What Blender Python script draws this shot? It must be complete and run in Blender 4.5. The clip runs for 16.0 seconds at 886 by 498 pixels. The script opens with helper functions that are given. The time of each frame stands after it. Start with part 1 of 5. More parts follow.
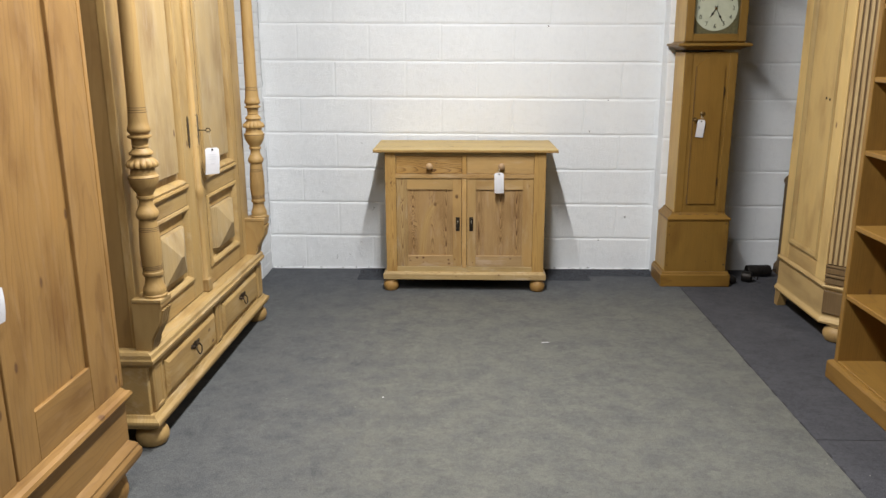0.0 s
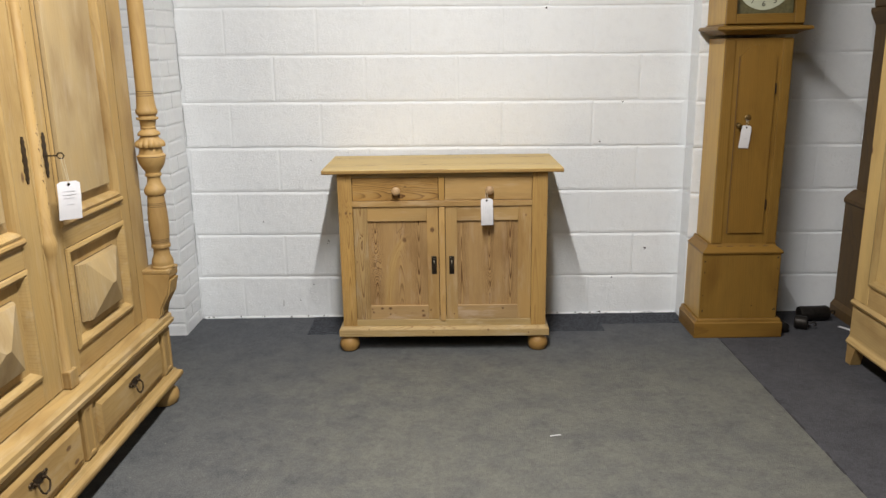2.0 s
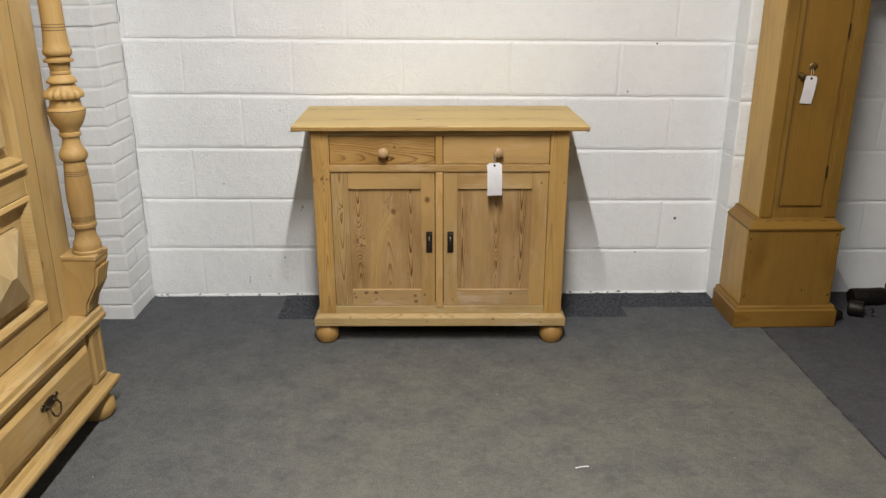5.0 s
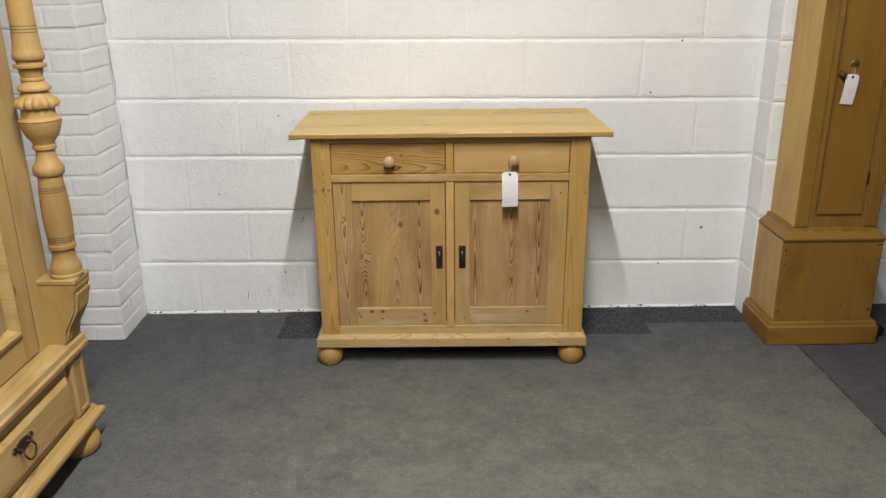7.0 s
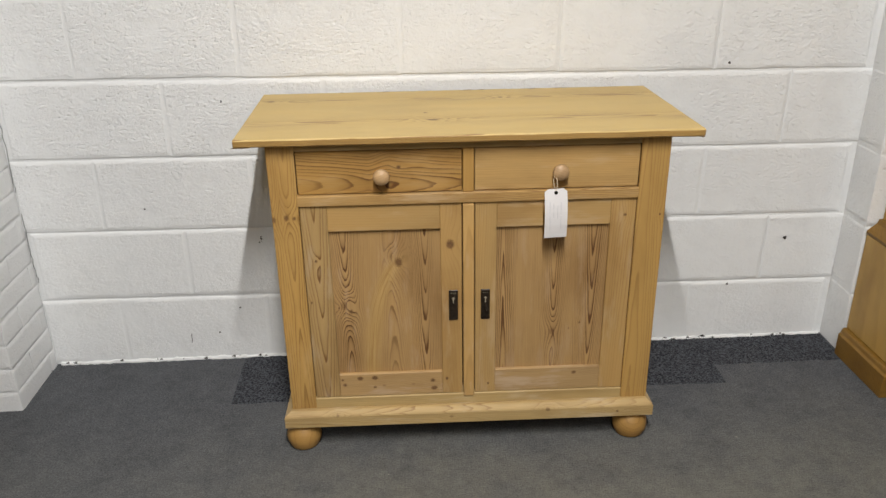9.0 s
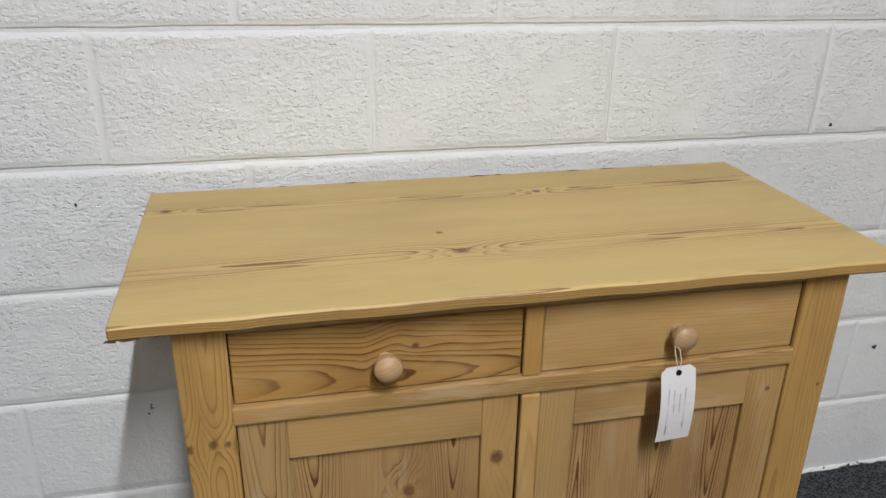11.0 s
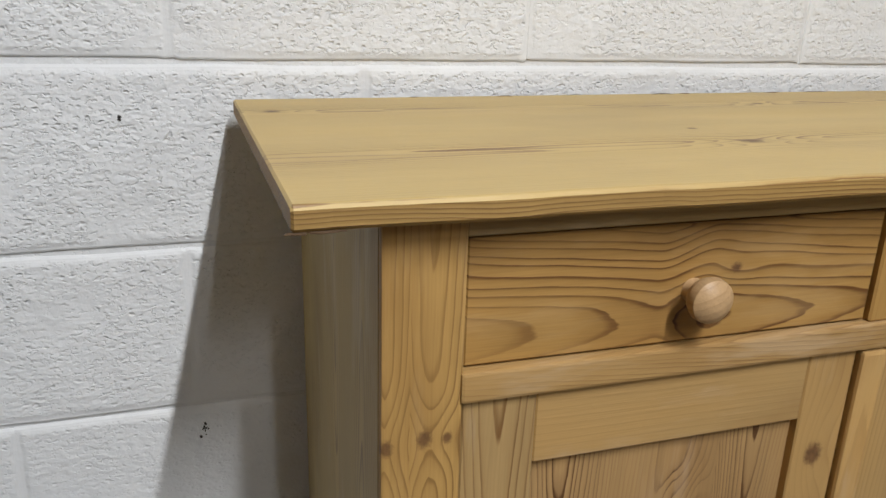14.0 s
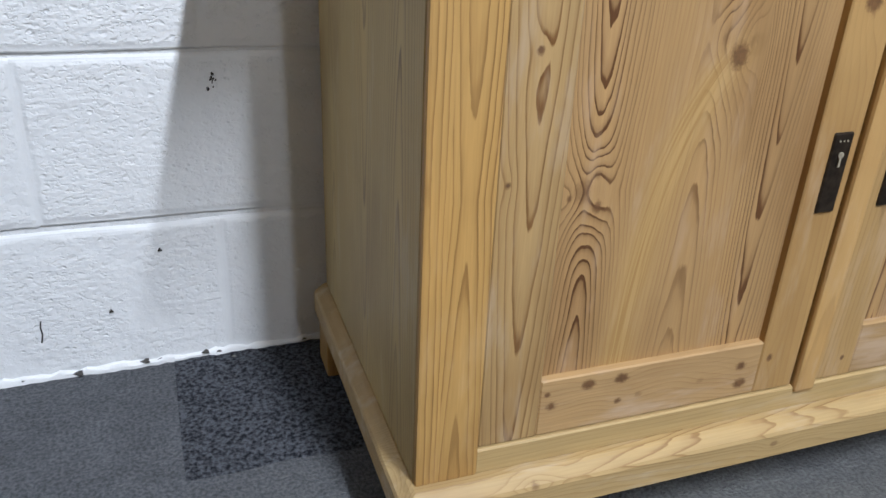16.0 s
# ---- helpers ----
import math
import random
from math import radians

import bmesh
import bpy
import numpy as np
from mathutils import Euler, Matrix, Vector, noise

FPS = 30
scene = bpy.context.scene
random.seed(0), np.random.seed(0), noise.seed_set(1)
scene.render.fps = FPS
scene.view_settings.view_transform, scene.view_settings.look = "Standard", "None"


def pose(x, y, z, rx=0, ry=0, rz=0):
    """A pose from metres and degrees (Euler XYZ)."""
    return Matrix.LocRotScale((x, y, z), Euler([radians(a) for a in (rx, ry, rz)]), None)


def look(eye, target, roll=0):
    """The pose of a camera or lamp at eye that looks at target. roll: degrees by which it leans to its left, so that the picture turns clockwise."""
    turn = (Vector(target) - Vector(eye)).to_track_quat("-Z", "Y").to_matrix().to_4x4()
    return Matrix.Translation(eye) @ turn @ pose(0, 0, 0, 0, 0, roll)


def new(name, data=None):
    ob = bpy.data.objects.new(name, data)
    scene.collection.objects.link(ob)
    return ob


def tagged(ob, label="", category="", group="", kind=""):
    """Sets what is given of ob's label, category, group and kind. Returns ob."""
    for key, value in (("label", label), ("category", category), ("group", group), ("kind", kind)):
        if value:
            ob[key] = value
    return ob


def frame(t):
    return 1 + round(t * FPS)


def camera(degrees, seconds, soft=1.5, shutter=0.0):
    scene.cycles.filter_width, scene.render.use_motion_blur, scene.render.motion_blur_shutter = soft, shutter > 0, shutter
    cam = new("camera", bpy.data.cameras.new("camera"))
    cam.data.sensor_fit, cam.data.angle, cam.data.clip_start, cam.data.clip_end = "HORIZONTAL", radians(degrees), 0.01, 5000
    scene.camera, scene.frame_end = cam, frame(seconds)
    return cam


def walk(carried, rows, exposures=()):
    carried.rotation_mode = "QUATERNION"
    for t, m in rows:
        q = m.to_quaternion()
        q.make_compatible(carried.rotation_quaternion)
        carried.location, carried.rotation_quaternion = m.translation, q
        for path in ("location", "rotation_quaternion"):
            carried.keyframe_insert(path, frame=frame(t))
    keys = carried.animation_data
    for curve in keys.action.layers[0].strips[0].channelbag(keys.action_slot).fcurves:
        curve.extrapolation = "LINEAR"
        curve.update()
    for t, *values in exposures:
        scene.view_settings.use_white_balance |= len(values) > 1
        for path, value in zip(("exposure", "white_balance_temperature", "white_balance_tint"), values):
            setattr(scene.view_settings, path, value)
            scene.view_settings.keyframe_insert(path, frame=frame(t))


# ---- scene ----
cam = camera(58.9, 16.0)
PATH = [
    (0, (-0.002, -5.135, 1.466), (-0.057, -3.199, 0.965), -0.2),
    (0.5, (0.043, -4.87, 1.45), (-0.02, -2.934, 0.953), -1.0),
    (1, (0.062, -4.594, 1.45), (0.004, -2.654, 0.968), -1.3),
    (1.5, (0.013, -4.307, 1.428), (-0.004, -2.366, 0.947), -1.0),
    (2, (0.022, -4.025, 1.41), (0.009, -2.089, 0.91), -0.9),
    (2.5, (0.051, -3.758, 1.43), (0.027, -1.828, 0.908), -1.0),
    (3, (-0.026, -3.513, 1.408), (-0.036, -1.59, 0.86), -0.9),
    (3.5, (-0.014, -3.406, 1.368), (-0.012, -1.497, 0.774), -0.6),
    (3.7, (-0.022, -3.389, 1.334), (-0.003, -1.483, 0.728), -0.4),
    (5.8, (-0.036, -3.37, 1.416), (-0.007, -1.484, 0.752), 0.0),
    (6, (-0.034, -3.368, 1.41), (-0.013, -1.477, 0.76), -0.1),
    (6.5, (-0.061, -3.298, 1.401), (-0.046, -1.406, 0.753), -0.4),
    (7, (-0.053, -3.141, 1.377), (-0.037, -1.253, 0.717), -0.6),
    (7.5, (-0.046, -2.912, 1.351), (-0.012, -1.038, 0.655), -0.7),
    (8, (-0.133, -2.686, 1.333), (-0.081, -0.825, 0.604), -0.7),
    (8.2, (-0.142, -2.604, 1.337), (-0.082, -0.749, 0.591), -0.7),
    (10.3, (-0.212, -1.681, 1.361), (0.072, 0.119, 0.536), -1.1),
    (10.5, (-0.225, -1.58, 1.358), (0.113, 0.216, 0.544), -0.9),
    (11, (-0.343, -1.39, 1.332), (0.07, 0.398, 0.536), 0.7),
    (11.5, (-0.535, -1.281, 1.282), (-0.094, 0.512, 0.512), 2.1),
    (12, (-0.485, -1.19, 1.212), (-0.095, 0.622, 0.46), 0.8),
    (12.5, (-0.495, -1.115, 1.094), (-0.119, 0.705, 0.354), 1.3),
    (13, (-0.56, -1.062, 1.011), (-0.17, 0.771, 0.311), -0.0),
    (13.5, (-0.569, -1.025, 1.022), (-0.073, 0.802, 0.376), -0.0),
    (14, (-0.609, -1.002, 1.011), (0.001, 0.793, 0.375), 1.7),
    (14.5, (-0.619, -0.993, 0.967), (0.043, 0.769, 0.29), 2.4),
    (15, (-0.643, -1.013, 0.868), (0.024, 0.728, 0.145), 2.5),
    (15.5, (-0.669, -1.044, 0.78), (-0.009, 0.673, -0.005), 2.5),
    (16, (-0.679, -1.057, 0.685), (-0.038, 0.621, -0.195), 2.5),
]
EXPOSURES = [(0.0, -0.16, 6280, 10), (1.5, -0.19, 6380, 10), (3.0, -0.24, 6580, 10), (6.0, -0.21, 6620, 10), (8.2, -0.18, 6680, 10), (10.3, -0.42, 6330, 10), (11.2, -0.50, 6150, 10), (12.0, -0.53, 6180, 10), (13.0, -0.44, 6180, 10), (14.5, -0.31, 6150, 10), (15.0, 0.02, 5900, 10), (15.5, 0.06, 5680, 10), (16.0, 0.15, 5580, 10)]
walk(cam, [(t, look(eye, target, roll)) for t, eye, target, roll in PATH], EXPOSURES)

# ---- world and lights ----
world = bpy.data.worlds.new("world")
scene.world = world
world.use_nodes = True
world.node_tree.nodes["Background"].inputs[0].default_value = (0.8, 0.87, 1.0, 1)
world.node_tree.nodes["Background"].inputs[1].default_value = 0.02


def tube_lamp(x, y, z, length, power, colour=(1.0, 0.985, 0.965), width=0.05):
    data = bpy.data.lights.new("tube_light", "AREA")
    data.shape, data.size, data.size_y, data.energy, data.color = "RECTANGLE", width, length, power, colour
    ob = new("tube_light", data)
    ob.matrix_world = pose(x, y, z)
    return ob


# The third lamp is added fill for the right side, at a guessed place.
LAMPS = [(-0.05, -2.48, 2.93, 1.5, 163), (-0.22, -4.30, 2.93, 1.2, 46), (3.4, -4.6, 2.93, 1.5, 70)]
for lx, ly, lz, ll, lp in LAMPS:
    tube_lamp(lx, ly, lz, ll, lp)


# ---- node helpers ----
def mat(name, rough=0.5, spec=0.4, metal=0.0):
    m = bpy.data.materials.new(name)
    m.use_nodes = True
    b = m.node_tree.nodes["Principled BSDF"]
    b.inputs["Roughness"].default_value = rough
    b.inputs["Specular IOR Level"].default_value = spec
    b.inputs["Metallic"].default_value = metal
    return m, m.node_tree, b


def put_in(nt, socket, v):
    if isinstance(v, bpy.types.NodeSocket):
        nt.links.new(v, socket)
    elif isinstance(v, (tuple, list)):
        socket.default_value = v if len(v) == len(socket.default_value) else (*v, 1)
    else:
        socket.default_value = v


def M(nt, op, a, b=None, c=None, clamp=False):
    n = nt.nodes.new("ShaderNodeMath")
    n.operation, n.use_clamp = op, clamp
    for i, v in enumerate((a, b, c)):
        if v is not None:
            put_in(nt, n.inputs[i], v)
    return n.outputs[0]


def xyz(nt, a, b, c):
    n = nt.nodes.new("ShaderNodeCombineXYZ")
    for i, v in enumerate((a, b, c)):
        put_in(nt, n.inputs[i], v)
    return n.outputs[0]


def tnoise(nt, vec, scale, detail=3.0, rough=0.55, distort=0.0):
    n = nt.nodes.new("ShaderNodeTexNoise")
    put_in(nt, n.inputs["Vector"], vec)
    n.inputs["Scale"].default_value, n.inputs["Detail"].default_value = scale, detail
    n.inputs["Roughness"].default_value, n.inputs["Distortion"].default_value = rough, distort
    return n.outputs["Fac"]


def ramp(nt, fac, stops):
    n = nt.nodes.new("ShaderNodeValToRGB")
    put_in(nt, n.inputs[0], fac)
    e = n.color_ramp.elements
    while len(e) < len(stops):
        e.new(0.5)
    for el, (p, c) in zip(e, stops):
        el.position, el.color = p, (*c, 1) if isinstance(c, (tuple, list)) else (c, c, c, 1)
    return n.outputs[0]


def mix(nt, fac, a, b, mode="MIX"):
    n = nt.nodes.new("ShaderNodeMix")
    n.data_type, n.blend_type = "RGBA", mode
    put_in(nt, n.inputs[0], fac)
    put_in(nt, n.inputs[6], a)
    put_in(nt, n.inputs[7], b)
    return n.outputs[2]


def bump(nt, bsdf, height, strength, distance):
    n = nt.nodes.new("ShaderNodeBump")
    n.inputs["Strength"].default_value, n.inputs["Distance"].default_value = strength, distance
    put_in(nt, n.inputs["Height"], height)
    nt.links.new(n.outputs[0], bsdf.inputs["Normal"])


def step(nt, v, lo, hi):
    n = nt.nodes.new("ShaderNodeMapRange")
    n.interpolation_type = "SMOOTHSTEP"
    for i, x in enumerate((v, lo, hi, 0.0, 1.0)):
        put_in(nt, n.inputs[i], x)
    return n.outputs[0]


def shade(c, k):
    return tuple(min(1.0, v * k) for v in c)


def pine(name, axis="z", base=(0.52, 0.33, 0.135), late=(0.27, 0.125, 0.032), rings=150, slope=0.045, pith=(0.0, 0.05),
         spread=0.25, wobble=0.02, strength=0.8, knots=(), chance=0.35, rough=0.55, across=None, boards=(), fade=0.0, fold=None, face=None, soft=False, plume=None, worn=0.0, heart=1.0, saw=None, blotch=0.75):
    """Flat-sawn pine: yearly rings round a pith that lies under the face, leaning along the grain, so that they show as arches.
    boards: (end across, pith across, pith depth, slope, strength) for each of the boards that are glued side by side. fold: where along the grain the lean turns back."""
    m, nt, b = mat(name, rough, 0.35)
    tc = nt.nodes.new("ShaderNodeTexCoord").outputs["Object"]
    rnd = nt.nodes.new("ShaderNodeObjectInfo").outputs["Random"]
    sep = nt.nodes.new("ShaderNodeSeparateXYZ")
    nt.links.new(tc, sep.inputs[0])
    o = {"x": sep.outputs[0], "y": sep.outputs[1], "z": sep.outputs[2]}
    L = o[axis]
    ac = across or {"x": "z", "y": "x", "z": "x"}[axis]
    A, B = o[ac], o[[k for k in "xyz" if k not in (axis, ac)][0]]
    fixed = spread == 0.0
    Lr = L if fixed else M(nt, "ADD", L, M(nt, "MULTIPLY", rnd, 37.0))
    w1 = M(nt, "SUBTRACT", tnoise(nt, xyz(nt, M(nt, "MULTIPLY", Lr, 2.2), M(nt, "MULTIPLY", A, 9), M(nt, "MULTIPLY", B, 6)), 1.0, 2.0), 0.5)
    w2 = M(nt, "SUBTRACT", tnoise(nt, xyz(nt, M(nt, "MULTIPLY", Lr, 11), M(nt, "MULTIPLY", A, 60), B), 1.0, 3.0), 0.5)
    lean = M(nt, "ABSOLUTE", M(nt, "SUBTRACT", L, fold)) if fold is not None else Lr
    if saw:
        # the arches start anew behind a knot
        lean = M(nt, "SUBTRACT", L, M(nt, "MULTIPLY", step(nt, L, saw[0] - 0.03, saw[0] + 0.03), saw[1]))
    if boards:
        rows = [(*row, fold if fold is not None else -5.0) if len(row) == 5 else row for row in boards]
        a0, d0, s0, k0, f0 = rows[-1][1:]
        for end, pa, pd, ps, pk, pf in rows[-2::-1]:
            pick = M(nt, "LESS_THAN", A, end)
            a0 = M(nt, "MULTIPLY_ADD", pick, M(nt, "SUBTRACT", pa, a0), a0)
            d0 = M(nt, "MULTIPLY_ADD", pick, M(nt, "SUBTRACT", pd, d0), d0)
            s0 = M(nt, "MULTIPLY_ADD", pick, M(nt, "SUBTRACT", ps, s0), s0)
            k0 = M(nt, "MULTIPLY_ADD", pick, M(nt, "SUBTRACT", pk, k0), k0)
            f0 = M(nt, "MULTIPLY_ADD", pick, M(nt, "SUBTRACT", pf, f0), f0)
        a = M(nt, "SUBTRACT", A, a0)
        bb = d0 if face is None else M(nt, "ADD", d0, M(nt, "ABSOLUTE", M(nt, "SUBTRACT", B, face)))
        tilt = M(nt, "MULTIPLY", M(nt, "ABSOLUTE", M(nt, "SUBTRACT", L, f0)), s0)
    else:
        # the pith wanders from board to board
        a = M(nt, "SUBTRACT", A, pith[0]) if fixed else M(nt, "SUBTRACT", A, M(nt, "MULTIPLY_ADD", M(nt, "SUBTRACT", rnd, 0.5), spread, pith[0]))
        bb = M(nt, "SUBTRACT", B, pith[1])
        tilt = M(nt, "MULTIPLY", lean, slope)
    away = a
    a = M(nt, "ADD", a, M(nt, "MULTIPLY", w1, wobble * 1.6))
    r = M(nt, "SQRT", M(nt, "ADD", M(nt, "MULTIPLY", a, a), M(nt, "MULTIPLY", bb, bb)))
    r = M(nt, "ADD", r, tilt)
    r = M(nt, "ADD", r, M(nt, "ADD", M(nt, "MULTIPLY", w1, wobble * 0.6), M(nt, "MULTIPLY", w2, 0.0035)))
    kmask = None
    rag = M(nt, "SUBTRACT", tnoise(nt, tc, 230.0, 3.0, 0.7), 0.5) if knots else 0.0
    for l0, a1, rad, *dark in knots:
        dl = M(nt, "MULTIPLY", M(nt, "SUBTRACT", L, l0), 0.5)
        da = M(nt, "SUBTRACT", A, a1)
        d = M(nt, "SQRT", M(nt, "ADD", M(nt, "MULTIPLY", dl, dl), M(nt, "MULTIPLY", da, da)))
        near = M(nt, "EXPONENT", M(nt, "MULTIPLY", M(nt, "POWER", M(nt, "DIVIDE", d, rad * 2.4), 2.0), -1.0))
        r = M(nt, "ADD", r, M(nt, "MULTIPLY", near, rad * 1.15))
        dk = M(nt, "SQRT", M(nt, "ADD", M(nt, "MULTIPLY", M(nt, "MULTIPLY", dl, dl), 2.6), M(nt, "MULTIPLY", da, da)))
        dk = M(nt, "ADD", dk, M(nt, "MULTIPLY", M(nt, "ADD", w2, rag), rad * 0.9))
        k = M(nt, "MULTIPLY", M(nt, "SUBTRACT", 1.0, step(nt, dk, rad * 0.30, rad * 1.05)), dark[0] if dark else 1.0)
        kmask = k if kmask is None else M(nt, "MAXIMUM", kmask, k)
    if chance > 0:
        v = nt.nodes.new("ShaderNodeTexVoronoi")
        v.voronoi_dimensions = "2D"
        put_in(nt, v.inputs["Vector"], xyz(nt, M(nt, "MULTIPLY", Lr, 2.4), M(nt, "MULTIPLY_ADD", A, 5.0, M(nt, "MULTIPLY", rnd, 91.0)), 0.0))
        v.inputs["Scale"].default_value = 1.0
        sc = nt.nodes.new("ShaderNodeSeparateColor")
        nt.links.new(v.outputs["Color"], sc.inputs[0])
        on = M(nt, "LESS_THAN", sc.outputs[0], chance)
        d = v.outputs["Distance"]
        near = M(nt, "MULTIPLY", on, M(nt, "EXPONENT", M(nt, "MULTIPLY", M(nt, "POWER", M(nt, "DIVIDE", d, 0.13), 2.0), -1.0)))
        r = M(nt, "ADD", r, M(nt, "MULTIPLY", near, 0.018))
        k = M(nt, "MULTIPLY", on, M(nt, "SUBTRACT", 1.0, step(nt, d, 0.02, 0.05)))
        kmask = k if kmask is None else M(nt, "MAXIMUM", kmask, k)
    ring = M(nt, "MULTIPLY", r, rings)
    uneven = tnoise(nt, xyz(nt, M(nt, "MULTIPLY", ring, 0.45), 0.0, 0.0), 1.0, 1.0)
    f = M(nt, "FRACT", M(nt, "MULTIPLY_ADD", uneven, 1.4, ring))
    g = ramp(nt, f, [(0.0, 0.0), (0.40, 0.06), (0.72, 0.30), (0.87, 0.95), (0.95, 1.0), (1.0, 0.0)])
    vary = tnoise(nt, xyz(nt, M(nt, "MULTIPLY", Lr, 1.6), M(nt, "MULTIPLY", A, 14), B), 1.0, 2.0)
    amp = M(nt, "MULTIPLY", M(nt, "MULTIPLY_ADD", vary, 2.4, -0.45, clamp=True), strength)
    if boards:
        amp = M(nt, "MULTIPLY", amp, k0)
    if fade > 0:
        amp = M(nt, "MULTIPLY", amp, M(nt, "MULTIPLY_ADD", M(nt, "EXPONENT", M(nt, "MULTIPLY", M(nt, "ABSOLUTE", away), -1.0 / fade)), 1.3, 0.12))
    g = M(nt, "MULTIPLY", g, amp, clamp=True)
    fibre = tnoise(nt, xyz(nt, M(nt, "MULTIPLY", Lr, 16), M(nt, "MULTIPLY", A, 520), M(nt, "MULTIPLY", B, 520)), 1.0, 2.0)
    sk = 15 if soft else 55
    streak = tnoise(nt, xyz(nt, M(nt, "MULTIPLY", Lr, 3.5 if soft else 2.0), M(nt, "MULTIPLY", A, sk), M(nt, "MULTIPLY", B, sk)), 1.0, 3.0)
    blot = tnoise(nt, xyz(nt, M(nt, "MULTIPLY", Lr, 3.0), M(nt, "MULTIPLY", A, 8), M(nt, "MULTIPLY", B, 8)), 1.0, 4.0)
    col = mix(nt, ramp(nt, streak, [(0.35, 0.0), (0.7, 0.55)]), base, shade(base, 1.17))
    if fade > 0:
        pale = M(nt, "EXPONENT", M(nt, "MULTIPLY", M(nt, "ABSOLUTE", away), -1.6 / fade))
        col = mix(nt, M(nt, "MULTIPLY", pale, ramp(nt, vary, [(0.35, 0.2 * heart), (0.65, heart)])), col, shade(base, 1.26))
    col = mix(nt, g, col, late)
    col = mix(nt, 0.18 if soft else 0.5, col, ramp(nt, fibre, [(0.3, 0.76), (0.7, 1.0)]), "MULTIPLY")
    col = mix(nt, blotch, col, ramp(nt, blot, [(0.28, (0.68, 0.60, 0.53)), (0.5, (1, 0.98, 0.95)), (0.72, (1.08, 1.02, 0.90))]), "MULTIPLY")
    tone = ramp(nt, rnd, [(0.0, (0.86, 0.84, 0.82)), (0.5, (1, 1, 1)), (1.0, (0.97, 0.92, 0.84))])
    col = mix(nt, 0.8, col, tone, "MULTIPLY")
    if worn > 0:
        # scrubbed paler, greyer patches
        rub = tnoise(nt, xyz(nt, M(nt, "MULTIPLY", Lr, 5.0), M(nt, "MULTIPLY", A, 24), M(nt, "MULTIPLY", B, 24)), 1.0, 4.0, 0.65)
        col = mix(nt, M(nt, "MULTIPLY", step(nt, rub, 0.50, 0.68), worn), col, (base[0] * 1.14, base[1] * 1.24, base[2] * 1.75))
    if plume:
        # resinous orange streaks that run down from a knot and drift aside
        l0, a1, drift, width = plume
        down = M(nt, "MAXIMUM", M(nt, "SUBTRACT", l0, L), 0.0)
        mid = M(nt, "SUBTRACT", a1, M(nt, "MULTIPLY", drift, M(nt, "SUBTRACT", 1.0, M(nt, "EXPONENT", M(nt, "MULTIPLY", down, -9.0)))))
        off = M(nt, "SUBTRACT", A, mid)
        band = M(nt, "EXPONENT", M(nt, "MULTIPLY", M(nt, "POWER", M(nt, "DIVIDE", off, width), 2.0), -1.0))
        lines = tnoise(nt, xyz(nt, M(nt, "MULTIPLY", L, 5.0), M(nt, "MULTIPLY", off, 300.0), 0.0), 1.0, 2.0)
        band = M(nt, "MULTIPLY", band, step(nt, L, l0 + 0.03, l0 - 0.02))
        col = mix(nt, M(nt, "MULTIPLY", band, 0.55), col, (0.49, 0.325, 0.120))
        col = mix(nt, M(nt, "MULTIPLY", M(nt, "MULTIPLY", band, ramp(nt, lines, [(0.46, 0.0), (0.60, 1.0)])), 0.6), col, (0.27, 0.150, 0.042))
    if kmask is not None:
        kc = mix(nt, tnoise(nt, tc, 160, 2.0), (0.055, 0.026, 0.012), (0.19, 0.095, 0.038))
        col = mix(nt, M(nt, "MULTIPLY", kmask, 0.92), col, kc)
    nt.links.new(col, b.inputs["Base Color"])
    rr = M(nt, "MULTIPLY_ADD", g, -0.08, M(nt, "MULTIPLY_ADD", blot, 0.12, rough - 0.05))
    nt.links.new(rr, b.inputs["Roughness"])
    h = M(nt, "ADD", M(nt, "MULTIPLY", g, 0.6), M(nt, "MULTIPLY", fibre, 0.5))
    bump(nt, b, h, 0.35, 0.0012)
    return m


# ---- materials ----
CH, CHL = (0.375, 0.230, 0.073), (0.150, 0.070, 0.020)
PALE = (0.395, 0.260, 0.105)
PANEL = (0.375, 0.240, 0.103)
chest_z = pine("chest_pine_upright", "z", CH, CHL, 150, 0.03, (0.0, -0.455), 0.12, strength=0.4, chance=0.12, soft=True, worn=0.4)
chest_x = pine("chest_pine_level", "x", (0.430, 0.314, 0.140), CHL, 170, 0.02, (0.5, -0.45), 0.7, strength=0.30, chance=0.14, worn=0.6)
chest_foot = pine("chest_pine_foot", "x", (0.33, 0.195, 0.060), CHL, 120, 0.02, (0.02, -0.47), 0.1, strength=0.3, chance=0.0)
chest_panel_l = pine("chest_pine_panel_knotty", "z", PANEL, (0.115, 0.052, 0.018), 250, 0.05, (-0.255, -0.43), 0.0, 0.012, 1.35,
                     [(0.422, -0.321, 0.012, 0.5), (0.405, -0.304, 0.007, 0.85), (0.437, -0.308, 0.005, 0.5), (0.416, -0.334, 0.004, 0.9), (0.540, -0.177, 0.0125, 0.95), (0.556, -0.196, 0.006, 0.3), (0.552, -0.166, 0.006, 0.3)], 0.0,
                     boards=[(-0.262, -0.312, 0.012, -0.048, 0.9), (-0.150, -0.196, 0.026, 0.05, 0.58, -5.0), (0.0, -0.112, 0.010, -0.045, 1.25, -5.0)], fold=0.42, fade=0.026, plume=(0.545, -0.180, 0.082, 0.020), worn=0.6)
